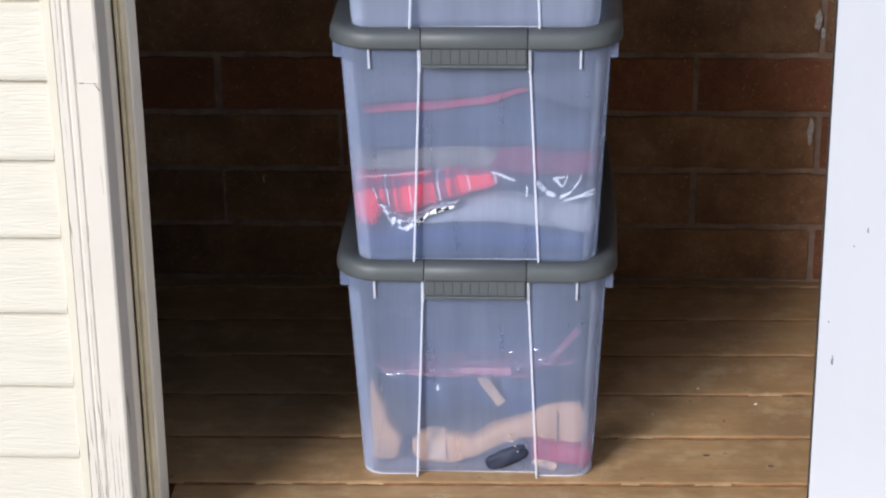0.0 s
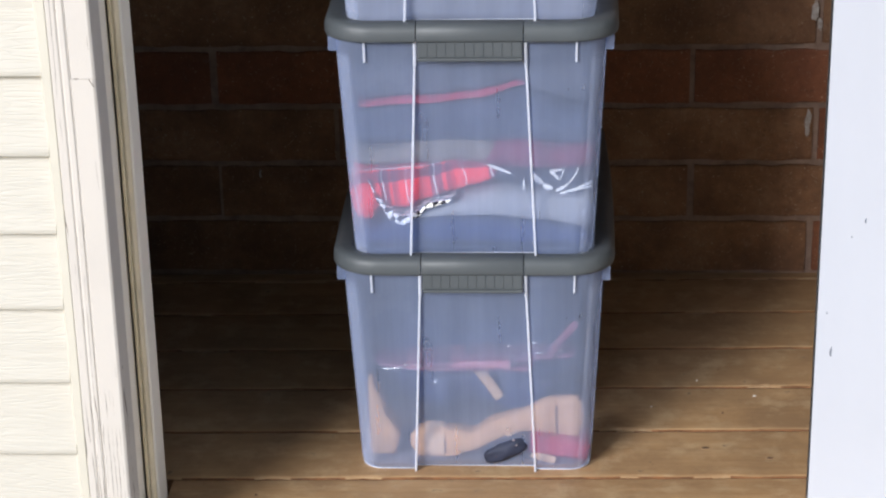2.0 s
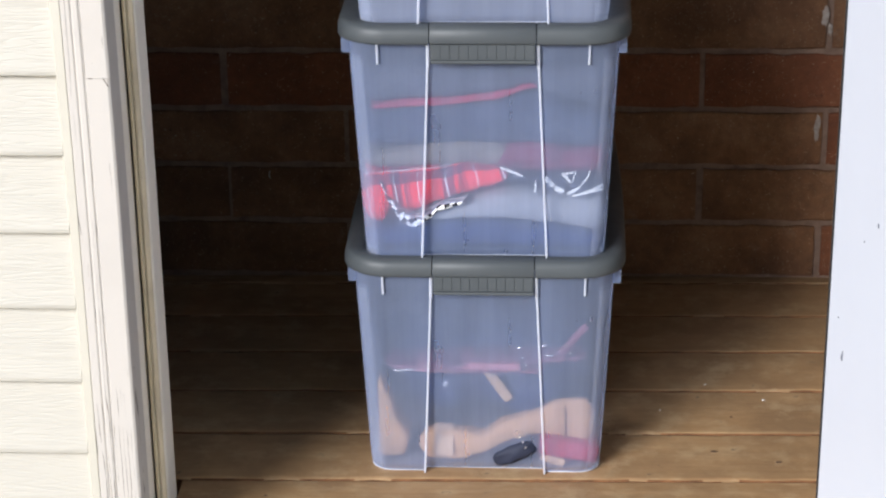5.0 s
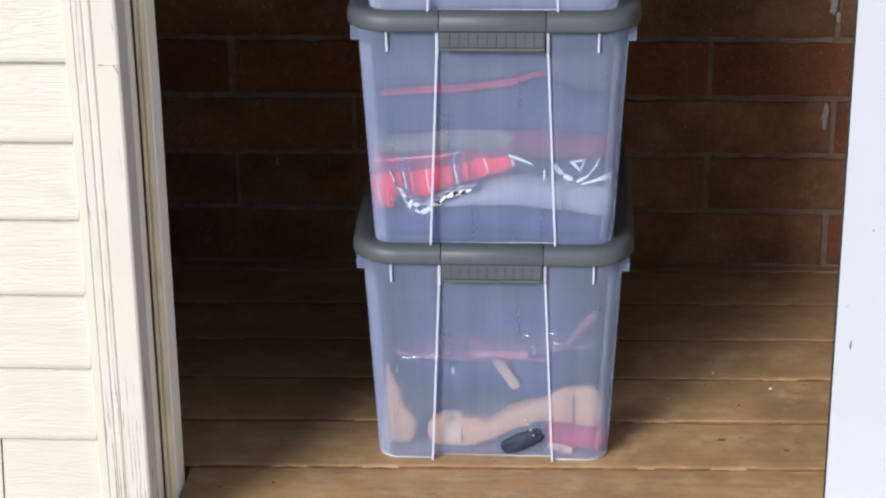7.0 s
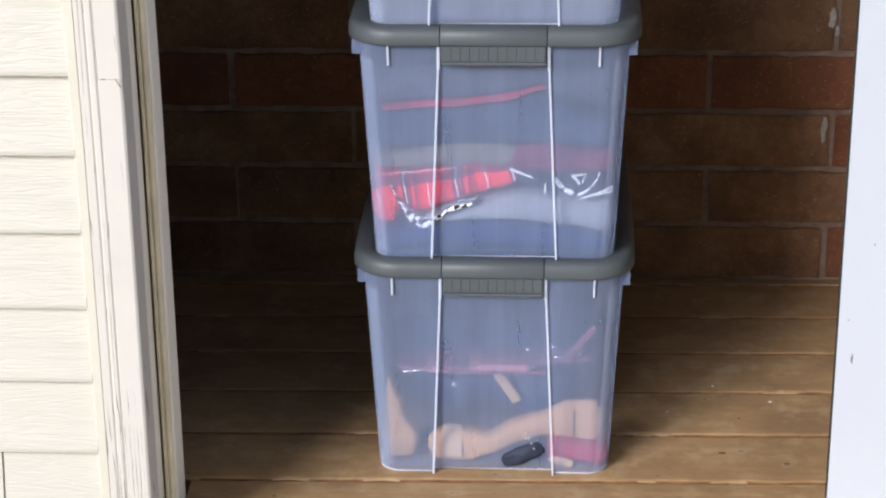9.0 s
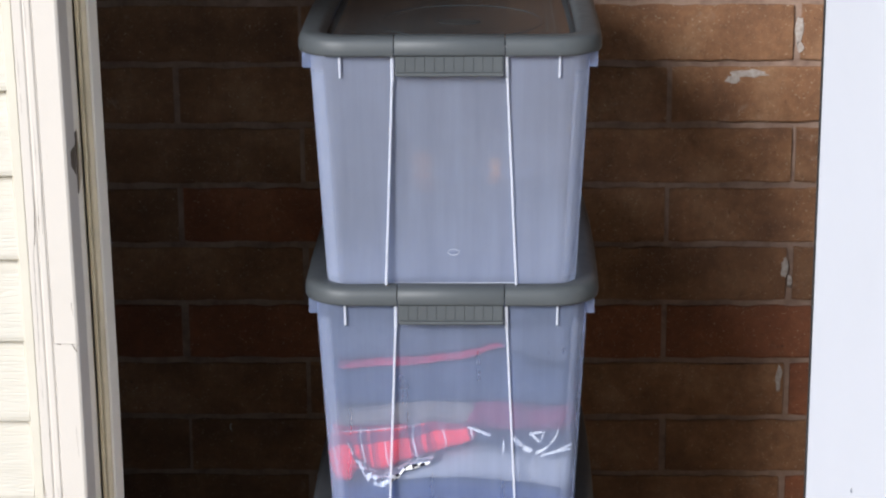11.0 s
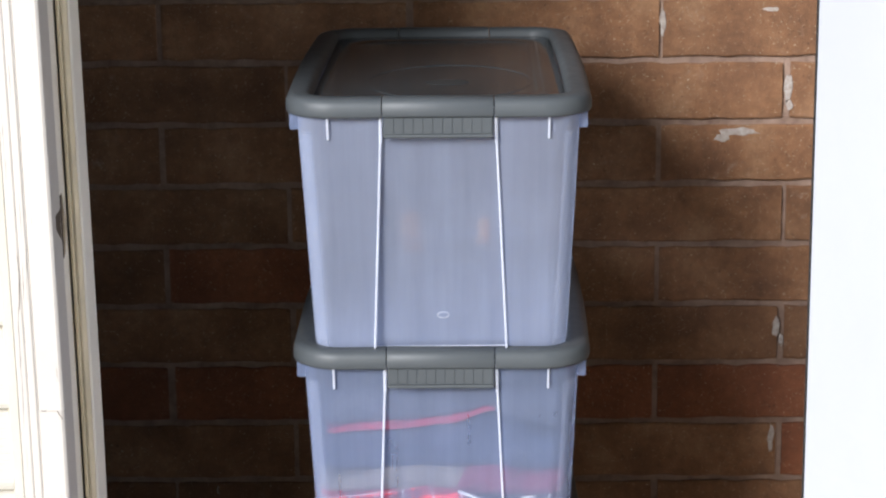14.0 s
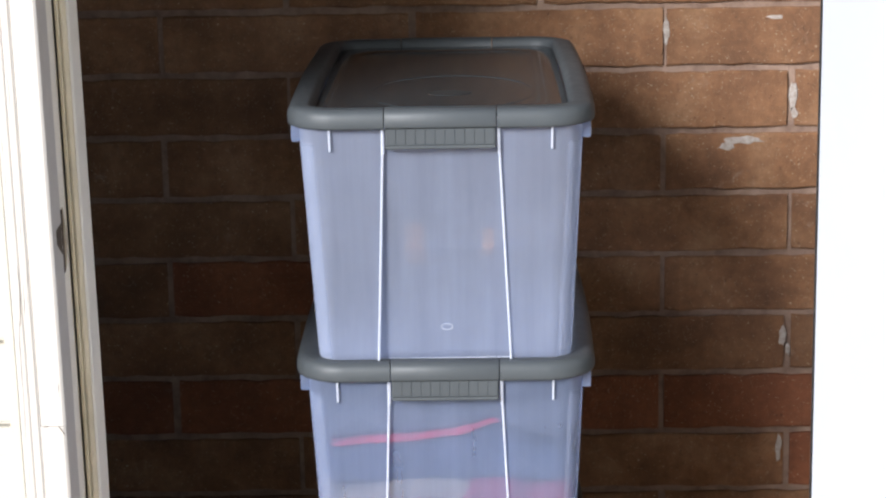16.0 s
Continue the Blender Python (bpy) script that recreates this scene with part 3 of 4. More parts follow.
def rim_side(sign):
    """Half of the rim: from the front latch round one side to the back latch."""
    bm = bm_new()
    rings = []
    base = rounded(HX, 0.0, LEN, RIM_R, 0.0, 9)
    outline = [(p, radians(-90 + 10 * j)) for j, p in enumerate(base[:10])]
    outline += [((HX, RIM_R + (LEN - 2 * RIM_R) * j / 9, 0.0), 0.0) for j in range(1, 9)]
    outline += [(p, radians(10 * j)) for j, p in enumerate(base[10:20])]
    outline = [((0.0695, 0.0, 0.0), radians(-90))] + outline + [((0.0695, LEN, 0.0), radians(90))]
    for (x, y, _), a in outline:
        nx, ny = math.cos(a), math.sin(a)
        ring = [bulge((x - nx * d, y - ny * d, RIM_Z + z)) for d, z in PROFILE]
        rings.append([(sign * px, py, pz) for px, py, pz in ring])
    loops_to_faces(bm, rings, True, True, True)
    return bm


def latch_bridge():
    bm = bm_new()
    rings = []
    for x in (-HALF_LATCH, -HALF_LATCH + 0.001, HALF_LATCH - 0.001, HALF_LATCH):
        e = 0.0006 if abs(x) == HALF_LATCH else 0.0
        rings.append([(x, d - 0.0012 + e, RIM_Z + z * 0.97 + 0.0005 - e) for d, z in PROFILE])
    loops_to_faces(bm, rings, True, True, True)
    return bm


def latch_grip():
    """The pull below the rim: a plate with upright grooves and a lip at its foot."""
    bm = bm_new()
    top, bot = RIM_Z - 0.0235, RIM_Z - 0.0475
    box(bm, -HALF_LATCH + 0.0006, HALF_LATCH - 0.0006, 0.0030, 0.0110, bot, top, 0.0012)
    n = 11
    w = 2 * (HALF_LATCH - 0.002) / n
    for i in range(n):
        x = -HALF_LATCH + 0.002 + i * w
        box(bm, x + 0.0004, x + w - 0.0004, 0.0023, 0.0034, bot + 0.0035, top - 0.0005, 0.0004, 1)
    box(bm, -HALF_LATCH + 0.001, HALF_LATCH - 0.001, -0.0008, 0.0080, bot - 0.0012, bot + 0.0030, 0.0010)
    return bm


def lid_panel():
    """Sunken centre with a low raised field."""
    bm = bm_new()
    zt = RIM_Z - 0.0120
    fields = ((0.0315, 0.0315, 0.034, -0.003), (0.0320, 0.0320, 0.034, 0.0), (0.044, 0.044, 0.030, 0.0), (0.048, 0.048, 0.028, 0.0018), (0.062, 0.075, 0.050, 0.0020), (0.066, 0.082, 0.048, 0.0006))
    loops_to_faces(bm, [[bulge(p) for p in rounded(HX - dx, dy, LEN - dy, r, zt + dz)] for dx, dy, r, dz in fields], True, True, True)
    return bm


def oval(cx, cy, z, rx, ry, h, n=24):
    bm = bm_new()
    loops_to_faces(bm, [[(cx + rx * f * math.cos(2 * math.pi * i / n), cy + ry * f * math.sin(2 * math.pi * i / n), z + dz) for i in range(n)]
                        for f, dz in ((1, 0), (1, h), (0.9, h * 1.3))], True, True, True)
    return bm


def storage_bin(emblem, tub=CLEAR):
    ob = new("storage_bin")
    body = part("body", bin_body(), [tub, INNER], ob, "frosted clear plastic tub", True)
    body.data.set_sharp_from_angle(angle=radians(32))
    for sx in (-1, 1):
        for back in (0, 1):
            f = mirror_y if back else (lambda b: b)
            part("rib", f(rib(sx * 0.0715, sx * 0.0838, 0.283, 0.0006, 0.0045, 0.0013)), CLEAR_EDGE, body, "pale upright rib")
            part("rib", f(rib(sx * 0.0712, sx * 0.0716, 0.307, 0.272, 0.0055, 0.0018)), CLEAR_EDGE, body, "latch guide rib")
            part("rib", f(rib(sx * 0.1370, sx * 0.1365, 0.307, 0.2765, 0.0050, 0.0012)), CLEAR_EDGE, body, "short rib under the lid")
    # flange under the lid, standing out like an ear along each side
    for sx in (-1, 1):
        bm = bm_new()
        rings = [[(sx * hx, y, z) for hx, z in ((0.1745, 0.2850), (0.1840, 0.2850), (0.1855, 0.2865), (0.1855, 0.3050), (0.1745, 0.3050))] for y in (0.036, 0.038, LEN - 0.038, LEN - 0.036)]
        loops_to_faces(bm, rings, True, True, True)
        part("flange", bm, CLEAR, body, "clear flange under the lid")
        for back in (0, 1):
            part("corner_band", corner_band(sx, back), CLEAR_HIGHLIGHT, body, "pale band painted as the corner's highlight", True)
    # thicker ledge along the foot of the far end
    part("ledge", box(bm_new(), -0.125, 0.125, LEN - 0.0455, LEN - 0.0420, 0.0055, 0.0190, 0.0012, 1), tub, body, "thicker plastic ledge")
    # foot edge
    bm = bm_new()
    rings = [notched(z, d, 0.028) for z, d in ((0.0004, 0.0060), (0.0004, 0.0032), (0.0022, 0.0012), (0.0022, 0.0060))]
    loops_to_faces(bm, rings + [rings[0]], True)
    bmesh.ops.remove_doubles(bm, verts=bm.verts, dist=1e-6)
    part("foot_edge", bm, CLEAR_EDGE, body, "pale moulded foot edge", True)
    if emblem:
        bm = bm_new()
        rings = [[(0.0035 + rx * math.cos(2 * math.pi * i / 28), ry * math.sin(2 * math.pi * i / 28), h) for i in range(28)]
                 for rx, ry, h in ((0.0078, 0.0043, 0), (0.0078, 0.0043, 0.0008), (0.0066, 0.0032, 0.0008), (0.0066, 0.0032, 0))]
        loops_to_faces(bm, rings + [rings[0]], True)
        bmesh.ops.remove_doubles(bm, verts=bm.verts, dist=1e-6)
        o = part("emblem", bm, EMBLEM, body, "small raised oval ring")
        o.matrix_basis = pose(0, wall_y(0.047) - 0.0002, 0.047, 90, 0, 0)
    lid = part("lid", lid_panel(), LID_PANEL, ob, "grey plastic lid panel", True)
    lid.data.polygons.foreach_set("use_smooth", [True] * len(lid.data.polygons))
    for sx in (-1, 1):
        part("rim", rim_side(sx), LID, lid, "", True)
    part("oval_mark", oval(0.010, 0.190, RIM_Z - 0.0113, 0.028, 0.020, 0.0004), FLAT_BLACK, lid, "dark oval mark")
    bm = bm_new()
    rings = [[(0.012 + (0.108 + d) * math.cos(2 * math.pi * i / 48), 0.200 + (0.135 + d) * math.sin(2 * math.pi * i / 48), RIM_Z - 0.0113 + h) for i in range(48)]
             for d, h in ((0.004, -0.001), (0.001, 0.0006), (-0.001, 0.0006), (-0.004, -0.001))]
    loops_to_faces(bm, rings + [rings[0]], True)
    bmesh.ops.remove_doubles(bm, verts=bm.verts, dist=1e-6)
    part("oval_ring", bm, LID_PANEL, lid, "", True)
    for back in (0, 1):
        f = mirror_y if back else (lambda b: b)
        la = part("latch", f(latch_bridge()), LID, ob, "grey snap latch", True)
        part("grip", f(latch_grip()), LID, la, "grooved latch pull")
    return ob


bin_low = storage_bin(False)
tagged(bin_low, "clear storage bin of sandals and bags, grey latched lid", "storage bin", "stacked bins")
bin_mid = storage_bin(False)
bin_mid.matrix_basis = pose(0.0010, -0.0075, BIN_PITCH, 0.5, 0, 0)
tagged(bin_mid, "clear storage bin full of folded clothes, grey latched lid", "storage bin", "stacked bins")
bin_top = storage_bin(True, CLEAR_LIT)
bin_top.matrix_basis = pose(0.0012, -0.0165, 2 * BIN_PITCH, 1.3, 0, 0.2)
tagged(bin_top, "nearly empty clear storage bin with grey latched lid, topmost", "storage bin", "stacked bins")


# ================= clothes in the middle bin =================
def folded(name, x0, x1, y0, depth, low, high, mat, label, seed=0, n=48, wob=0.004, ends=0.012):
    """A folded garment: a soft slab with a rounded fold at the front, between the heights low(x) and high(x)."""
    bm = bm_new()
    rings = []
    m = 24
    for i in range(n + 1):
        s = i / n
        x = x0 + (x1 - x0) * s
        end = min(1.0, math.sqrt(max(0.0, 1 - max(0, 1 - min(s, 1 - s) * (x1 - x0) / ends) ** 2)) * 0.85 + 0.15)
        zc, th = ZB + (low(x) + high(x)) / 2, (high(x) - low(x)) * end
        ring = []
        for k in range(m):
            a = 2 * math.pi * k / m
            ca, sa = math.cos(a), math.sin(a)
            py = math.copysign(abs(ca) ** 0.30, ca) * depth / 2
            pz = math.copysign(abs(sa) ** 0.50, sa) * th / 2
            d = noise.noise(Vector((x * 34 + seed * 7.1, py * 22, pz * 40 + seed))) * wob + noise.noise(Vector((x * 90 + seed, py * 60, pz * 90))) * wob * 0.35
            dx = min(0.0295, max(0.0, abs(x) - 0.140))
            cor = (0.030 - math.sqrt(0.030 ** 2 - dx ** 2)) * (1 if ca < 0 else 0)
            ring.append((x, y0 + depth / 2 + py + cor - d * (1 if ca < 0 else 0), zc + pz + d * 0.3))
        rings.append(ring)
    loops_to_faces(bm, rings, True, True, True)
    return tagged(part(name, bm, mat, None, "", True), label, "garment", "folded clothes in the bin")


def ramp(*pts):
    """Piecewise smooth function through (position, value)."""
    def f(s):
        for (a, va), (b, vb) in zip(pts, pts[1:]):
            if s <= b:
                u = max(0.0, (s - a) / (b - a))
                u = u * u * (3 - 2 * u)
                return va + (vb - va) * u
        return pts[-1][1]
    return f


ZB = BIN_PITCH + 0.006
Y2 = 0.0365
NAVY = cloth_mat("navy_denim", (0.012, 0.030, 0.105, 1))
NAVY2 = cloth_mat("slate_blue_knit", (0.026, 0.036, 0.066, 1))
GREY = cloth_mat("mid_grey_jersey", (0.27, 0.265, 0.275, 1))
TAUPE = cloth_mat("taupe_knit", (0.165, 0.135, 0.11, 1))
MAROON = cloth_mat("maroon_knit", (0.16, 0.022, 0.05, 1))
REDC = cloth_mat("bright_red_jersey", (0.36, 0.025, 0.06, 1), 900, 0.5)
CHAR = cloth_mat("charcoal_knit", (0.055, 0.058, 0.075, 1))
PLAID = plaid_mat()
CHECKS = check_mat("black_white_checks", 0.016, (0, 0.75, 0))

BLACKJ = cloth_mat("black_jersey", (0.02, 0.022, 0.035, 1))
WHITEJ = cloth_mat("white_jersey", (0.82, 0.79, 0.74, 1), 900, 0.08)
JEANS = ramp((-0.17, 0.034), (-0.12, 0.036), (-0.065, 0.048), (0.01, 0.045), (0.086, 0.038), (0.16, 0.026))
SWEAT = ramp((-0.09, 0.048), (-0.060, 0.058), (-0.027, 0.0725), (0.011, 0.086), (0.041, 0.0925), (0.079, 0.086), (0.16, 0.086))
TARTAN = ramp((-0.168, 0.127), (-0.150, 0.122), (-0.138, 0.1165), (-0.103, 0.1195), (-0.057, 0.1275), (-0.027, 0.1315), (0.032, 0.125))
HANG = ramp((-0.168, 0.040), (-0.150, 0.030), (-0.137, 0.030), (-0.126, 0.050), (-0.095, 0.048), (-0.060, 0.062), (-0.027, 0.074), (0.004, 0.086), (0.032, 0.096))
HEM = ramp((-0.139, 0.102), (-0.124, 0.072), (-0.110, 0.053), (-0.092, 0.045), (-0.076, 0.053), (-0.057, 0.066), (-0.034, 0.072), (-0.020, 0.080))
TAUPE_TOP = ramp((-0.165, 0.142), (-0.103, 0.145), (-0.065, 0.157), (-0.027, 0.161), (0.011, 0.159), (0.036, 0.150))
MAROON_TOP = ramp((0.020, 0.146), (0.041, 0.157), (0.071, 0.158), (0.124, 0.146), (0.165, 0.152))
BLUE_TOP = ramp((-0.165, 0.203), (-0.065, 0.209), (0.011, 0.216), (0.062, 0.232), (0.090, 0.216), (0.124, 0.201), (0.168, 0.193))
RED_TOP = ramp((-0.150, 0.206), (-0.100, 0.212), (-0.050, 0.213), (0.000, 0.221), (0.030, 0.227), (0.066, 0.238))

folded("folded_jeans", -0.160, 0.160, Y2 - 0.004, 0.52, lambda x: 0.0, JEANS, NAVY, "folded dark navy jeans at the bottom of the bin", 1, wob=0.003)
folded("folded_sweatshirt", -0.090, 0.163, Y2 - 0.005, 0.50, lambda x: JEANS(x) - 0.006, SWEAT, GREY, "folded mid-grey jersey sweatshirt", 2, wob=0.003)
folded("plaid_shirt", -0.1640, 0.033, Y2 - 0.008, 0.46, HANG, TARTAN, PLAID, "crumpled red tartan plaid shirt", 3, wob=0.007, ends=0.008)
folded("checked_scarf", -0.138, -0.022, Y2 - 0.015, 0.05, lambda x: HEM(x) - ramp((-0.138, 0.003), (-0.105, 0.010), (-0.085, 0.007), (-0.060, 0.004), (-0.02, 0.003))(x),
       lambda x: HEM(x) + ramp((-0.138, 0.003), (-0.105, 0.008), (-0.085, 0.004), (-0.060, 0.004), (-0.02, 0.002))(x), CHECKS, "black and white checked scarf edge", 4, wob=0.006)
striped = folded("striped_top", 0.084, 0.160, Y2 - 0.008, 0.20, ramp((0.080, 0.098), (0.110, 0.084), (0.165, 0.086)), ramp((0.080, 0.106), (0.100, 0.116), (0.145, 0.117), (0.165, 0.104)), BLACKJ, "crumpled black top with white stripes", 5, wob=0.003)
plain_top = folded("jersey_shirt", 0.018, 0.092, Y2 - 0.004, 0.16, ramp((0.016, 0.096), (0.095, 0.086)), ramp((0.016, 0.126), (0.055, 0.112), (0.095, 0.104)), BLACKJ, "black jersey top with a white edge", 11, wob=0.003)


def stripe(owner, a, b, c, half):
    """A white stripe sewn on a garment's front, bent through three places given as x and height."""
    bm = bm_new()
    rings = []
    for i in range(9):
        u = i / 8
        x, z = ((1 - u) ** 2 * a[q] + 2 * u * (1 - u) * b[q] + u * u * c[q] for q in (0, 1))
        w = half * (0.75 + 0.25 * math.sin(math.pi * u))
        rings.append([(x - w * 0.5, Y2 - 0.0125, ZB + z - w), (x - w * 0.5, Y2 - 0.0145, ZB + z - w * 0.4), (x + w * 0.5, Y2 - 0.0145, ZB + z + w * 0.4), (x + w * 0.5, Y2 - 0.0125, ZB + z + w), (x, Y2 - 0.002, ZB + z)])
    loops_to_faces(bm, rings, True, True, True)
    part("stripe", bm, WHITEJ, owner, "white stripe", True)


for a, b, c, half in (((0.083, 0.109), (0.087, 0.102), (0.093, 0.098), 0.0038), ((0.095, 0.095), (0.100, 0.092), (0.106, 0.090), 0.0036), ((0.104, 0.114), (0.110, 0.111), (0.115, 0.103), 0.0022),
                      ((0.122, 0.116), (0.120, 0.109), (0.117, 0.103), 0.0026), ((0.106, 0.114), (0.112, 0.115), (0.119, 0.116), 0.0014), ((0.140, 0.116), (0.137, 0.106), (0.130, 0.099), 0.0040),
                      ((0.127, 0.095), (0.121, 0.090), (0.112, 0.087), 0.0036), ((0.118, 0.083), (0.136, 0.087), (0.158, 0.099), 0.0020), ((0.132, 0.086), (0.144, 0.090), (0.158, 0.093), 0.0014)):
    stripe(striped, a, b, c, half)
for a, b, c, half in (((0.022, 0.123), (0.036, 0.118), (0.052, 0.111), 0.0017), ((0.069, 0.103), (0.0695, 0.096), (0.0685, 0.089), 0.0022)):
    stripe(plain_top, a, b, c, half)
folded("maroon_sweater", 0.020, 0.165, Y2 - 0.001, 0.46, lambda x: 0.104, MAROON_TOP, MAROON, "folded maroon knit sweater", 6, wob=0.003)
folded("taupe_sweater", -0.164, 0.040, Y2 + 0.001, 0.48, lambda x: 0.112, TAUPE_TOP, TAUPE, "folded taupe knit sweater", 7, wob=0.003)
folded("blue_sweater", -0.166, 0.168, Y2 + 0.001, 0.50, lambda x: 0.138, BLUE_TOP, NAVY2, "folded slate-blue knit sweater", 8, wob=0.003)
folded("red_top", -0.150, 0.070, Y2 + 0.003, 0.46, lambda x: BLUE_TOP(x) - 0.010, RED_TOP, REDC, "folded bright red jersey top", 9, wob=0.004, ends=0.03)
folded("charcoal_sweater", -0.167, 0.168, Y2 + 0.001, 0.50, lambda x: max(BLUE_TOP(x) - 0.004, RED_TOP(x) - 0.010 if x < 0.07 else 0), lambda x: 0.264, CHAR, "folded charcoal knit sweater on top", 10, wob=0.003)

# ================= warm reflections in the topmost bin =====
# tan colour that stands in for brick light reflected in the tub
WARM_TAN = plain("warm_reflection_tan", (0.82, 0.40, 0.17, 1), 0.8, 0.15, 40, 0.4, 200)


def warm_patch(hw, height, lie, m):
    """A folded tan strip added for reflected brick light: one leaf leans on the tub's end, the other lies on its floor.
    """
    bm = bm_new()
    rings = []
    for i in range(7):
        u = i / 6
        x = hw * (2 * u - 1)
        top = height * (0.80 + 0.20 * math.sin(2.2 * u + 0.5))
        w = 0.0012 * math.sin(9 * u)
        rings.append([(x, -lie, 0.0), (x, -0.004, 0.0), (x, w, top * 0.5), (x * 0.9, 0.003, top), (x * 0.9, 0.0022, top), (x, w - 0.0008, top * 0.5), (x, -0.005, 0.0010), (x, -lie, 0.0010)])
    loops_to_faces(bm, rings, True, True, True)
    ob = part("warm_patch", bm, WARM_TAN)
    ob.matrix_basis = m
    return tagged(ob, "tan strip added as a warm brick reflection in the tub", "paper", "scraps in the topmost bin")


warm_patch(0.015, 0.040, 0.090, pose(-0.057, 0.592, 2 * BIN_PITCH + 0.0195, 1.3, 0, 5))
warm_patch(0.009, 0.030, 0.050, pose(0.058, 0.592, 2 * BIN_PITCH + 0.0195, 1.3, 0, -5))

# ================= shoes and bags in the low bin =================
TAN = plain("tan_suede", (0.50, 0.27, 0.135, 1), 0.8, 0.15, 30, 0.3, 500)
TAN2 = plain("pale_tan_leather", (0.54, 0.34, 0.20, 1), 0.6, 0.12, 30, 0.2, 400)
NAVYBAG = plain("navy_patent", (0.012, 0.026, 0.085, 1), 0.25, 0.3, 20, 0.25, 60)
BLACK = plain("black_leather", (0.012, 0.016, 0.036, 1), 0.75, 0.3, 20, 0.2, 200)
CRIMSON = plain("crimson_leather", (0.36, 0.012, 0.045, 1), 0.45, 0.15, 20, 0.2, 200)
MAUVE = plain("mauve_leather", (0.19, 0.055, 0.085, 1), 0.45, 0.2, 25, 0.2, 200)
ROSE = plain("dusty_rose_leather", (0.36, 0.13, 0.16, 1), 0.5, 0.15, 25, 0.2, 200)
GLINT = plain("stud_and_glint_metal", (0.90, 0.88, 0.85, 1), 0.32, 0.05, 20, 0.05, 200, 1.0)


def tube(bm, pts, rx, rz=None, m=10):
    """A strap or bar along points; rx across, rz thick."""
    rz = rz or rx
    rings = []
    for i, p in enumerate(pts):
        a, b = Vector(pts[max(0, i - 1)]), Vector(pts[min(len(pts) - 1, i + 1)])
        d = (b - a).normalized()
        side = d.cross(Vector((0, 1, 0)))
        if side.length < 1e-3:
            side = Vector((1, 0, 0))
        side.normalize()
        up = Vector((0, 1, 0))
        rings.append([tuple(Vector(p) + side * rx * math.cos(2 * math.pi * k / m) + up * rz * math.sin(2 * math.pi * k / m)) for k in range(m)])
    loops_to_faces(bm, rings, True, True, True)
    return bm


def wedge_sole(length, tops, bots, width):
    """A sole from its side profile: tops and bots are functions of 0..1 from toe to heel."""
    bm = bm_new()
    rings = []
    n = 26
    for i in range(n + 1):
        s = i / n
        top, bot = tops(s), bots(s)
        end = math.sqrt(max(0.02, 1 - (1 - min(1.0, min(s, 1 - s) / 0.06)) ** 2))
        mid_z = (top + bot) / 2
        top, bot = mid_z + (top - mid_z) * (0.25 + 0.75 * end), mid_z + (bot - mid_z) * (0.25 + 0.75 * end)
        w = width * end * (0.62 + 0.38 * math.sin(math.pi * min(1, s * 1.15 + 0.12)))
        r = []
        for k in range(16):
            a = 2 * math.pi * k / 16
            ca, sa = math.cos(a), math.sin(a)
            r.append((length * (s - 0.5), math.copysign(abs(ca) ** 0.5, ca) * w / 2, (top + bot) / 2 + math.copysign(abs(sa) ** 0.4, sa) * (top - bot) / 2))
        rings.append(r)
    loops_to_faces(bm, rings, True, True, True)
    return bm


def arch_strap(x, z, half_w, height, wid, thick=0.0022):
    bm = bm_new()
    rings = []
    for i in range(15):
        a = math.pi * i / 14
        y, h = -half_w * math.cos(a), height * math.sin(a)
        ny, nz = -math.cos(a), math.sin(a)
        rings.append([(x - wid / 2, y, z + h), (x + wid / 2, y, z + h), (x + wid / 2, y + ny * thick, z + h + nz * thick), (x - wid / 2, y + ny * thick, z + h + nz * thick)])
    loops_to_faces(bm, rings, True, True, True)
    return bm


def wedge_sandal(m, label, tops, bots, length=0.235, width=0.078, straps=True):
    ob = new("wedge_sandal")
    part("sole", wedge_sole(length, tops, bots, width), TAN, ob, "", True)
    if straps:
        part("strap", arch_strap(-length * 0.36, bots(0.17) + 0.012, width * 0.50, tops(0.17) - bots(0.17) - 0.012, 0.026, 0.004), TAN2, ob, "wide toe strap")
    ob.matrix_basis = m
    return tagged(ob, label, "sandal", "shoes in the bin")


Z1 = 0.0055
RISE = ramp((0, 0.047), (0.15, 0.050), (0.28, 0.047), (0.36, 0.041), (0.50, 0.062), (0.62, 0.070), (0.82, 0.091), (1, 0.094))
UNDER = ramp((0, 0.003), (0.25, 0.002), (0.33, 0.011), (0.50, 0.026), (0.68, 0.040), (0.80, 0.034), (1, 0.023))
low_sandal = wedge_sandal(pose(0.030, 0.0650, Z1, 0, 0, 2), "tan suede wedge sandal lying on the bin floor", RISE, UNDER, 0.246, 0.034)
part("buckle", box(bm_new(), 0.012, 0.031, -0.022, -0.012, 0.026, 0.042, 0.004, 3), TAN2, low_sandal, "covered tan buckle", True)
part("heel_seam", box(bm_new(), 0.0795, 0.0810, -0.0168, -0.012, 0.034, 0.084, 0.0006, 1), TAN2, low_sandal)
part("strap", tube(bm_new(), [(0.048 + 0.032 * u, -0.020 - 0.004 * u, 0.012 - 0.011 * u) for u in (0, 0.25, 0.5, 0.75, 1)], 0.0065, 0.0018), TAN2, low_sandal, "loose end of the ankle strap")
wedge_sandal(pose(-0.130, 0.075, Z1 + 0.060, 0, -90, 0), "tan suede wedge sandal standing on its heel", lambda q: 0.022,
             ramp((0, -0.018), (0.30, -0.023), (0.62, -0.002), (1, 0.014)), 0.120, 0.050, False)


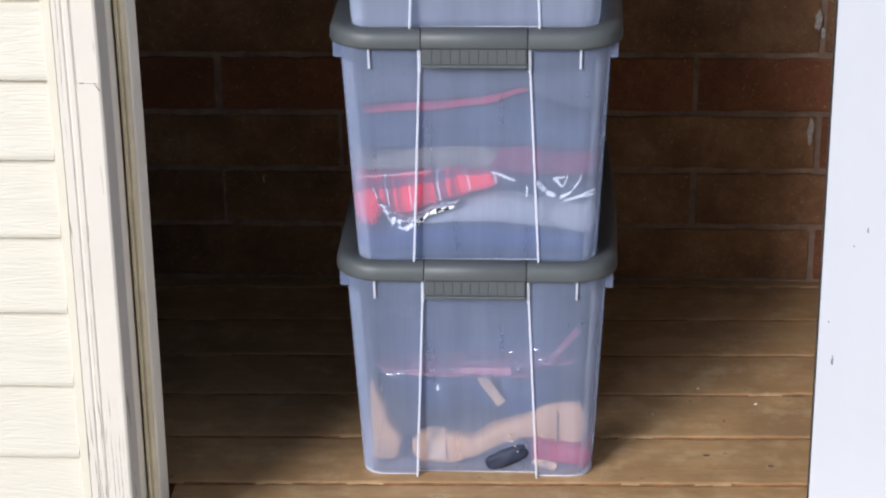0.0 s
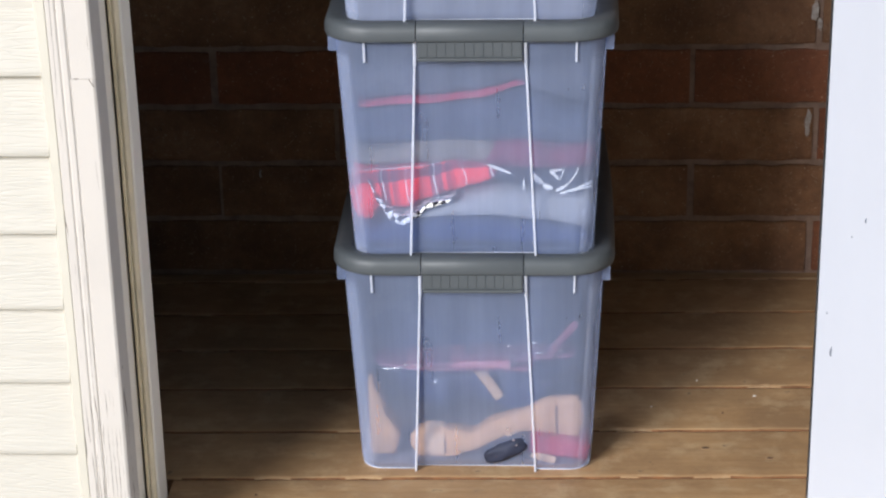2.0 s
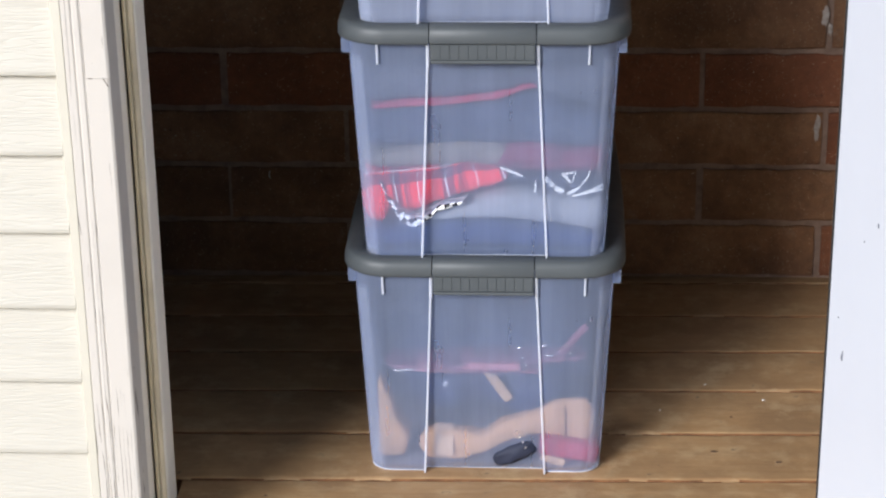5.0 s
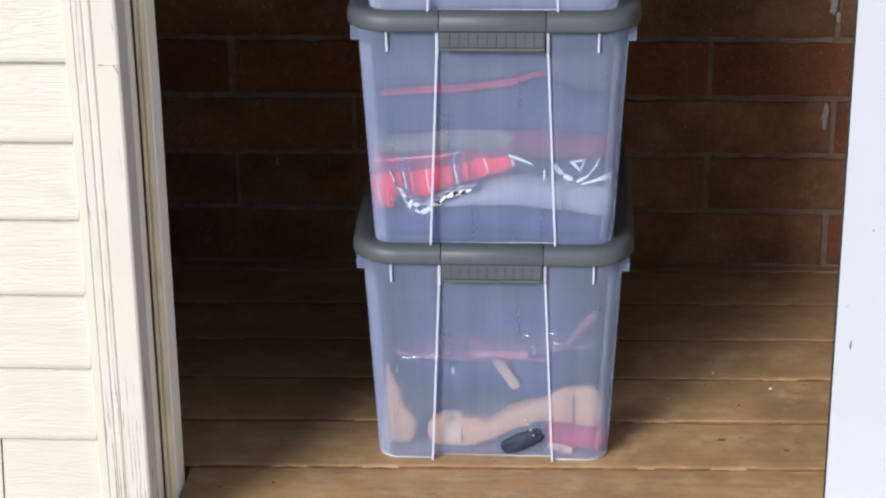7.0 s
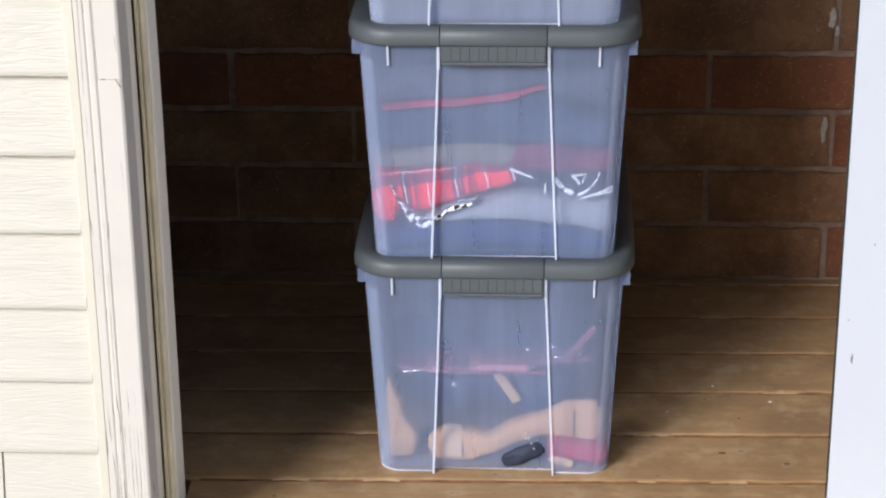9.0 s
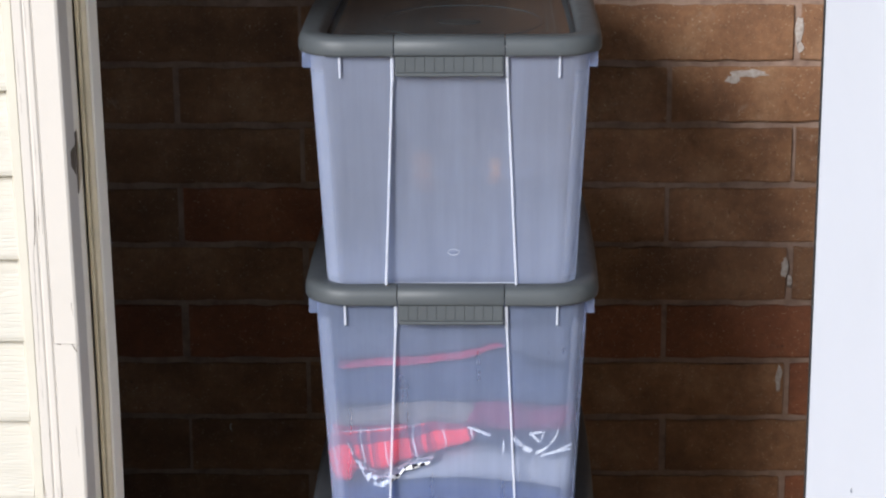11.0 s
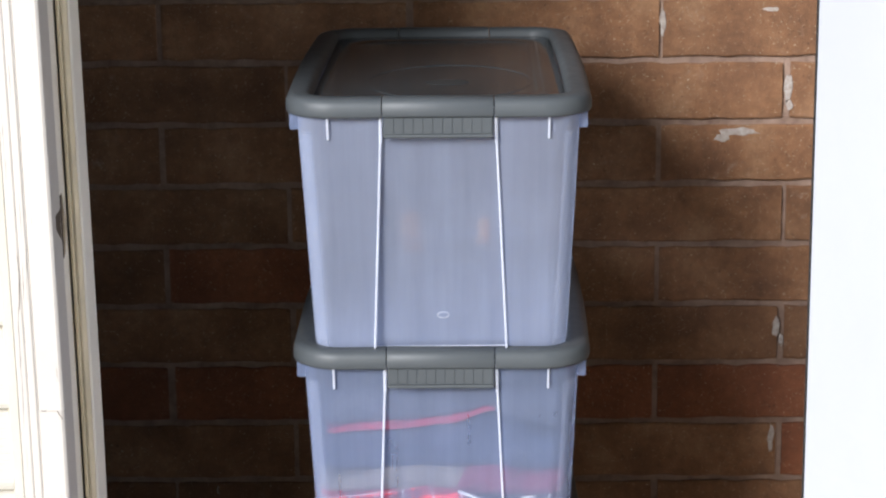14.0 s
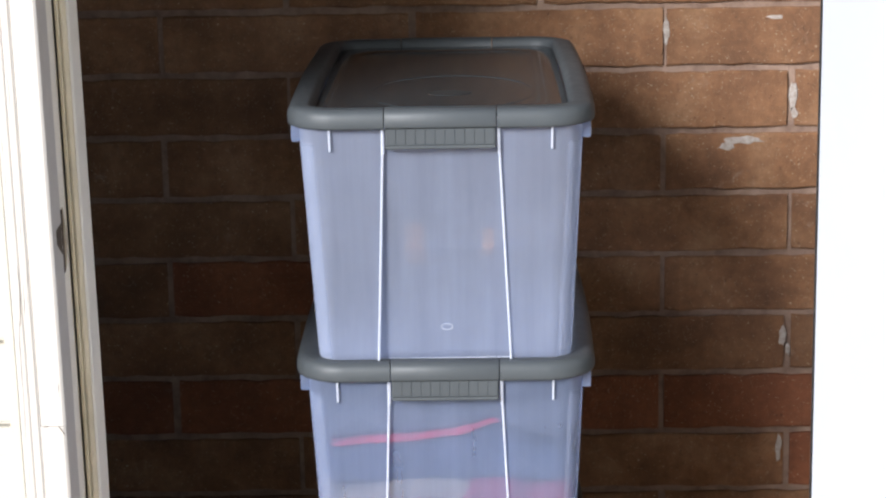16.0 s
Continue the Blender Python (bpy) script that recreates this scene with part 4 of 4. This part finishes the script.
def pouch(name, hx, hy, hz, mat, m, label, seed, sag=0.35, category="bag"):
    bm = bm_new()
    rings = []
    n, q = 20, 24
    for i in range(n + 1):
        s = -1 + 2 * i / n
        env = max(0.08, (1 - abs(s) ** 5)) ** 0.5
        r = []
        for k in range(q):
            a = 2 * math.pi * k / q
            ca, sa = math.cos(a), math.sin(a)
            d = 1 + 0.16 * noise.noise(Vector((s * 2.2 + seed, ca * 1.6, sa * 1.6)))
            r.append((s * hx, math.copysign(abs(ca) ** 0.7, ca) * hy * env * d, math.copysign(abs(sa) ** 0.7, sa) * hz * env * d * (1 - sag * 0.3 * (sa > 0) * s * s)))
        rings.append(r)
    loops_to_faces(bm, rings, True, True, True)
    ob = new(name)
    part("bag_body" if category == "bag" else "upper", bm, mat, ob, "", True)
    ob.matrix_basis = m
    return tagged(ob, label, category, "shoes and bags in the bin")


bag = pouch("navy_bag", 0.142, 0.215, 0.060, NAVYBAG, pose(0.004, 0.345, 0.078, 0, 0, 0), "soft navy patent bag lying over the sandals", 2)
part("bag_strap", tube(bm_new(), [(-0.008 + 0.036 * s, -0.216 - 0.006 * s, 0.040 - 0.050 * s) for s in (0, 0.2, 0.4, 0.6, 0.8, 1)], 0.0075, 0.002), TAN2, bag, "tan leather strap")
# added dark bulk that stops light passing through the low bin
pouch("light_block", 0.156, 0.200, 0.090, cloth_mat("slate_light_block", (0.030, 0.037, 0.052, 1)), pose(0, 0.400, 0.214, 0, 0, 0), "dark slate bulk added at the back of the bin to block light", 21, 0.1)
clutch = tagged(new("crimson_clutch"), "flat crimson leather clutch on the bin floor", "bag", "shoes and bags in the bin")
part("bag_body", box(bm_new(), -0.043, 0.043, -0.030, 0.030, -0.015, 0.015, 0.008, 3), CRIMSON, clutch, "", True)
part("flap", box(bm_new(), -0.0415, 0.0415, -0.0315, -0.0285, 0.000, 0.0125, 0.0012), CRIMSON, clutch)
clutch.matrix_basis = pose(0.117, 0.072, Z1 + 0.0215, 0, 9, 0)
slip = pouch("black_slipper", 0.035, 0.020, 0.0145, BLACK, pose(0.042, 0.0470, Z1 + 0.022, 0, -26, 0), "small black leather slipper on the bin floor", 8, 0.5, "shoe")
for k in range(4):
    bm = bm_new()
    bmesh.ops.create_icosphere(bm, subdivisions=1, radius=0.0016)
    o = part("stud", bm, GLINT, slip, "bright metal stud")
    o.location = (0.020, -0.024, 0.006 + 0.009 * k)


def flat_sandal(m, label, strapmat, loop):
    """Thin sole with low toe bands, studs and, on one, an ankle loop."""
    ob = new("flat_sandal")
    part("sole", wedge_sole(0.225, lambda s: 0.008, lambda s: 0.0, 0.070), strapmat, ob, "", True)
    part("strap", arch_strap(-0.055, 0.003, 0.034, 0.008, 0.020), ROSE, ob, "dusty rose toe strap")
    part("strap", arch_strap(-0.010, 0.003, 0.034, 0.008, 0.014), strapmat, ob)
    if loop:
        part("ankle_strap", tube(bm_new(), [(0.070 + 0.042 * u, -0.030, 0.006 + 0.052 * u ** 0.8) for u in (0, 0.2, 0.4, 0.6, 0.8, 1.0)], 0.0055, 0.0018), strapmat, ob)
    for p in ((-0.066, -0.036, 0.010), (-0.052, -0.0365, 0.011), (-0.045, -0.0365, 0.009), (0.088, -0.034, 0.020), (0.083, -0.034, 0.031)):
        bm = bm_new()
        bmesh.ops.create_icosphere(bm, subdivisions=1, radius=0.0020)
        o = part("stud", bm, GLINT, ob, "bright metal stud")
        o.location = p
    ob.matrix_basis = m
    return tagged(ob, label, "sandal", "shoes in the bin")


flat_sandal(pose(0.030, 0.092, 0.146, 0, -2, 3), "mauve leather flat sandal with an ankle loop and bright studs", MAUVE, True)
flat_sandal(pose(-0.030, 0.085, 0.139, 0, 2, -2), "mauve leather flat sandal with bright studs", MAUVE, False)
bm = bm_new()
box(bm, -0.024, 0.050, 0.047, 0.078, 0.1465, 0.158, 0.004)
tagged(part("rose_case", bm, ROSE), "small dusty rose leather case on the sandals", "case", "shoes and bags in the bin")

POUCH = clear_mat("glossy_clear_vinyl", 0.90, (0.97, 0.98, 1.0, 1), (0.6, 0.68, 0.9, 1), 0.08)
vinyl = pouch("vinyl_pouch", 0.140, 0.085, 0.048, POUCH, pose(0.000, 0.135, 0.182, 0, 0, 0), "glossy clear vinyl pouch holding the mauve sandals", 12, 0.6)

# thin pale tube drawn as the light line along the pouch's edge
edge_glint = [(-0.155, 0.204), (-0.146, 0.165), (-0.122, 0.144), (-0.082, 0.135), (-0.018, 0.133), (0.046, 0.148), (0.074, 0.178)]
part("edge_glint", tube(bm_new(), [(x, -0.087, z - 0.182) for x, z in edge_glint], 0.0008, 0.0008, 8), CLEAR_HIGHLIGHT, vinyl, "pale line added as the pouch's edge highlight", True)
# short metal slivers that stand in for specular glints on the vinyl
for x, z, w in ((-0.118, 0.1475, 0.009), (-0.106, 0.1485, 0.006), (0.083, 0.187, 0.004), (0.090, 0.172, 0.005), (0.048, 0.183, 0.003)):
    part("vinyl_glint", tube(bm_new(), [(x - w, -0.088, z - 0.1825), (x, -0.0895, z - 0.182), (x + w, -0.088, z - 0.1812)], 0.0013, 0.0010, 8), GLINT, vinyl, "bright sliver added as a glint on the vinyl", True)

# ================= bricks =================
def brick_mesh(w, seed):
    rnd = random.Random(seed)
    bm = bm_new()
    h, g = COURSE - 0.0105, 0.0105
    x1 = w - g
    nx = max(2, int(x1 / 0.026))
    rings = []
    for i in range(nx + 1):
        x = x1 * i / nx
        j = lambda a: rnd.uniform(-a, a)
        t, b = j(0.0019), j(0.0019)
        e = 0.0 if 0 < i < nx else 0.0016
        rings.append([(x + j(0.0006), 0.02, b), (x, 0.0012 + e, b + 0.0002), (x, -0.0004 + e + j(0.0004), b + 0.0028 + e), (x, j(0.0005) + e * 0.6 - 0.0005, h * 0.5),
                      (x, -0.0004 + e + j(0.0004), h + t - 0.0028 - e), (x, 0.0012 + e, h + t - 0.0002), (x + j(0.0006), 0.02, h + t)])
    loops_to_faces(bm, rings, False)
    bm.verts.ensure_lookup_table()
    bm.faces.new([bm.verts[k] for k in range(7)])
    bm.faces.new([bm.verts[len(bm.verts) - 7 + k] for k in range(7)][::-1])
    return bm


BRICKS = {m: [mesh_of(brick_mesh(BRICK_W, s), "brick", m) for s in range(5)] for m in (BRICK_BROWN, BRICK_RED)}
rb = random.Random(11)
for r in range(-12, 10):
    z0 = V0 - (r + 1) * COURSE + 0.0040
    xs = U0 + (0.0 if r % 2 else -BRICK_W / 2)
    for c in range(-4, 2):
        x = xs + c * BRICK_W + 0.0052
        if x < -1.25 or x > 0.95:
            continue
        red = r == 6 or (r in (7, 9) and c == 0) or (r == 4 and c == -2)
        ob = new("brick", BRICKS[BRICK_RED if red else BRICK_BROWN][rb.randrange(5)])
        ob.location = (x + (0.0045 if r % 2 else 0.002) + rb.uniform(-0.003, 0.003), WALL_Y, z0)
        ob.parent = brick_wall


def smear(x, z, w, h, seed):
    """A lump of mortar left on the face."""
    rnd = random.Random(seed)
    bm = bm_new()
    n = 14
    pts = [(w * math.cos(2 * math.pi * i / n) * rnd.uniform(0.55, 1.1), h * math.sin(2 * math.pi * i / n) * rnd.uniform(0.55, 1.1)) for i in range(n)]
    loops_to_faces(bm, [[(x + a, WALL_Y + 0.004, z + b) for a, b in pts], [(x + a, WALL_Y - 0.0009, z + b) for a, b in pts], [(x + a * 0.7, WALL_Y - 0.0014, z + b * 0.7) for a, b in pts]], True, True, True)
    return part("mortar_smear", bm, SMEAR, brick_wall, "pale smear of old mortar")


for i, (x, z, w, h) in enumerate(((0.476, 0.799, 0.036, 0.008), (0.448, 0.790, 0.016, 0.008), (0.553, 0.868, 0.008, 0.027), (0.556, 0.842, 0.006, 0.010), (0.544, 0.469, 0.008, 0.024),
                                  (0.553, 0.448, 0.006, 0.012), (0.349, 0.980, 0.0060, 0.026), (0.523, 0.998, 0.014, 0.004), (0.541, 0.280, 0.006, 0.022), (0.540, 0.262, 0.005, 0.014))):
    smear(x, z, w, h, i + 3)
# a bent nail left in the brick
bm = bm_new()
tube(bm, [(-0.3958, WALL_Y - 0.001, 0.1935), (-0.3970, WALL_Y - 0.006, 0.1900), (-0.3965, WALL_Y - 0.008, 0.1860), (-0.3945, WALL_Y - 0.007, 0.1825)], 0.0012, 0.0012, 8)
part("nail", bm, STEEL, brick_wall, "small bent nail")
